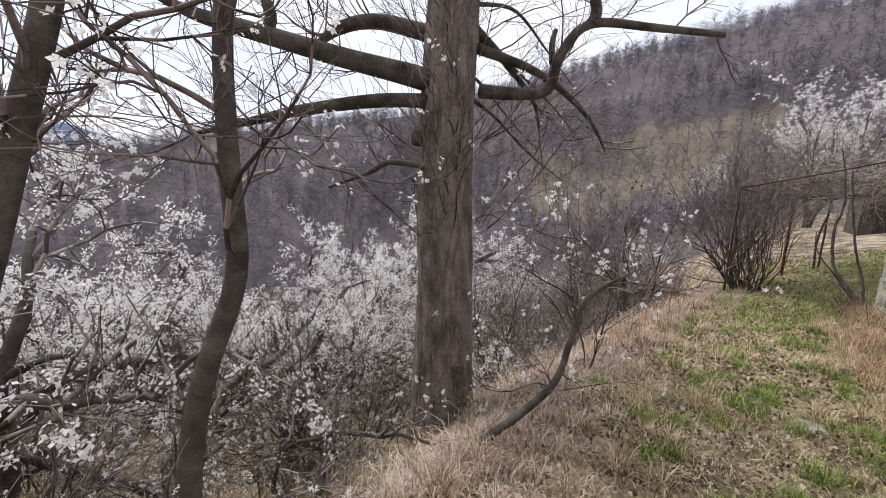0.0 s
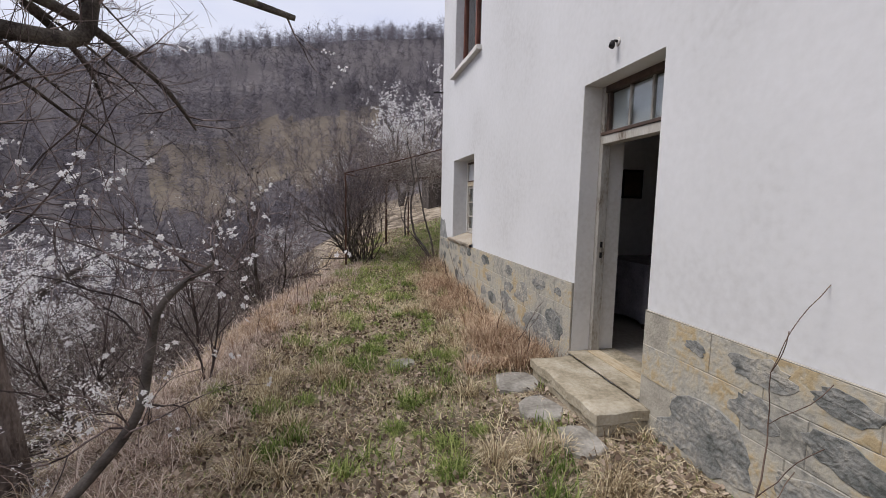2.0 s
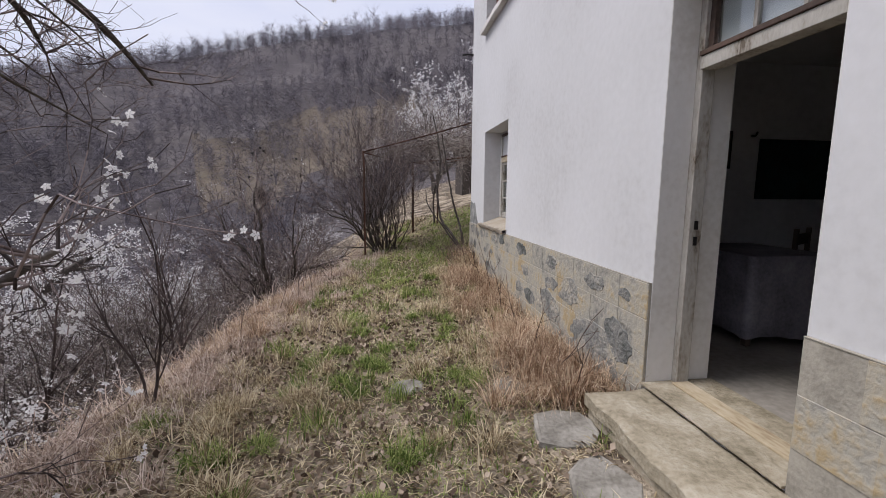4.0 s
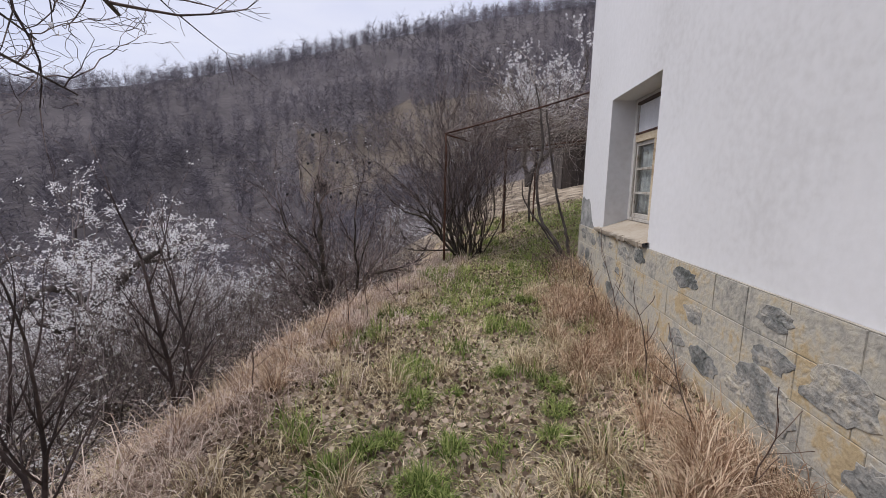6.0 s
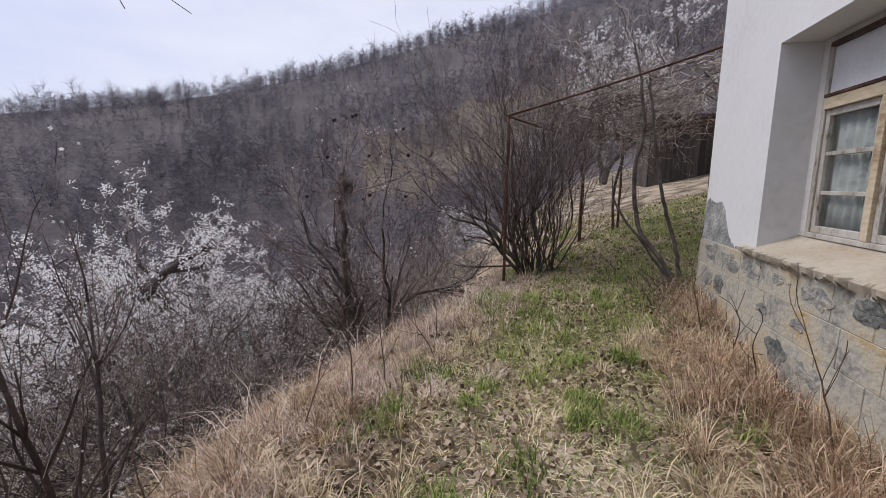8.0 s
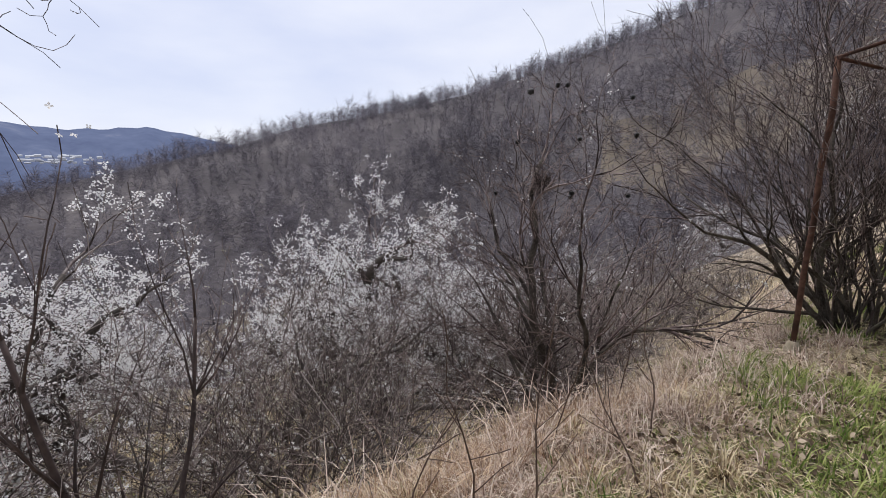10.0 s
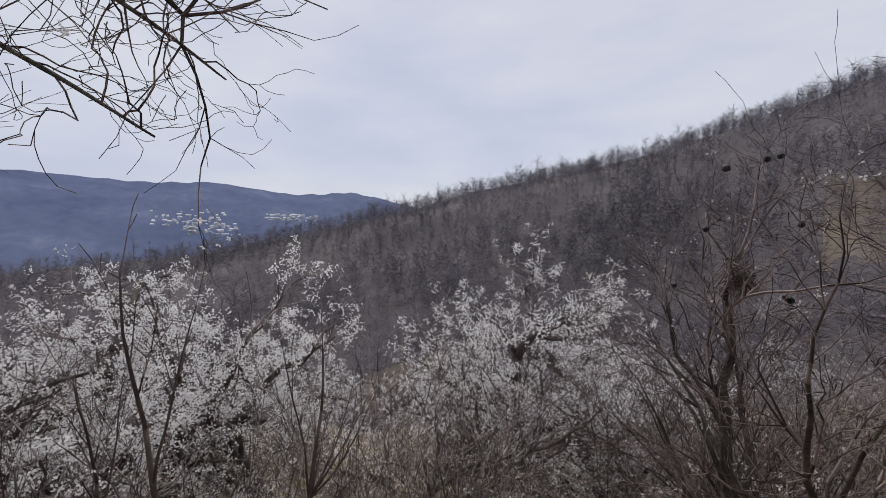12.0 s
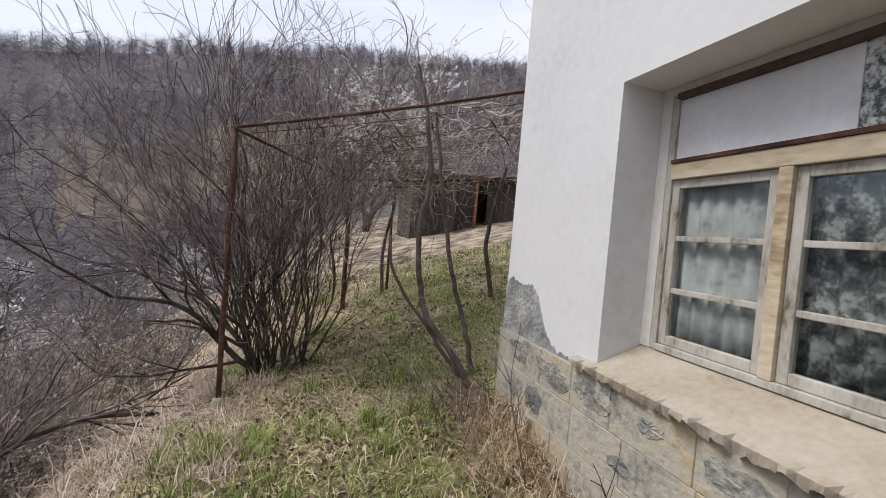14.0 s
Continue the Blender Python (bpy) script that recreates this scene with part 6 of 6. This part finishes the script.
# dry weed stalks along the wall and on the bank
M_STALK = surf("dry_stalks", [(0.25, (0.07, 0.045, 0.035)), (0.5, (0.15, 0.105, 0.08)), (0.75, (0.26, 0.20, 0.15))], 2, 20, 0.85, 0.0, island=0.5)
CFG_WEED = dict(step=[0.08, 0.06, 0.05], bend=0.12, lift=[0.05, 0.05, 0.03], taper=0.4, depth=1, kids=[5, 2], spread=0.9, shrink=0.35, thick=0.001, **{"from": 0.3})
rng = random.Random(15)
for k, (x, y, h) in enumerate([(-0.42, 5.45, 0.62), (-0.3, 5.3, 0.5), (-0.42, 2.75, 1.05), (-0.35, 6.1, 0.5), (-0.28, 6.6, 0.6), (-0.22, 8.2, 0.8), (-0.3, 7.4, 0.7), (-0.18, 9.1, 0.75), (-0.2, 9.4, 0.6), (-0.25, 9.9, 0.8), (-2.9, 8.4, 0.9), (-2.75, 8.7, 0.8), (-3.1, 8.1, 0.7), (-3.3, 7.2, 0.6), (-2.6, 9.6, 0.9), (-2.5, 9.2, 0.7), (-3.0, 9.3, 0.8), (-2.95, 10.0, 0.7)]):
    w = thing("dry_weed", x, y, gz(x, y) - 0.02, "thin dry weed stalk", "weed", "dry weeds")
    limbs, segs, tips = [], [], []
    grow(limbs, segs, tips, Vector((0, 0, 0)), Vector((rng.uniform(-0.25, 0.1), rng.uniform(-0.25, 0.25), 1)).normalized(), h, 0.0055, 0, rng, CFG_WEED)
    finish_tree(w, limbs, [], [], M_STALK, M_STALK, 6, 0, 0, 1, 0.0, ("stalk", "side_shoot"))

# heap of cut canes at the foot of the vines
rng = random.Random(31)
rows_b = []
for k in range(260):
    x, y = -0.32 + rng.gauss(0, 0.2), 10.75 + rng.gauss(0, 0.32)
    x = min(x, -0.07)
    a, e, ln = rng.uniform(0, 6.283), abs(rng.gauss(0.25, 0.3)), rng.uniform(0.12, 0.45)
    z = gz(x, y) + rng.uniform(0.0, 0.16) * math.exp(-((x + 0.32) ** 2 + (y - 10.75) ** 2) / 0.12)
    q = Vector((x + math.cos(a) * ln * math.cos(e) * 0.6, y + math.sin(a) * ln * math.cos(e), z + ln * math.sin(e)))
    q.x = min(q.x, -0.05)
    rows_b.append((x, y, z, *q, 0.004, 0.002))
tagged(part("cane_heap", segs_mesh("cane_heap", rows_b, 4), M_STALK), "tangled heap of dead canes at the vine's foot", "brushwood", kind="stuff")
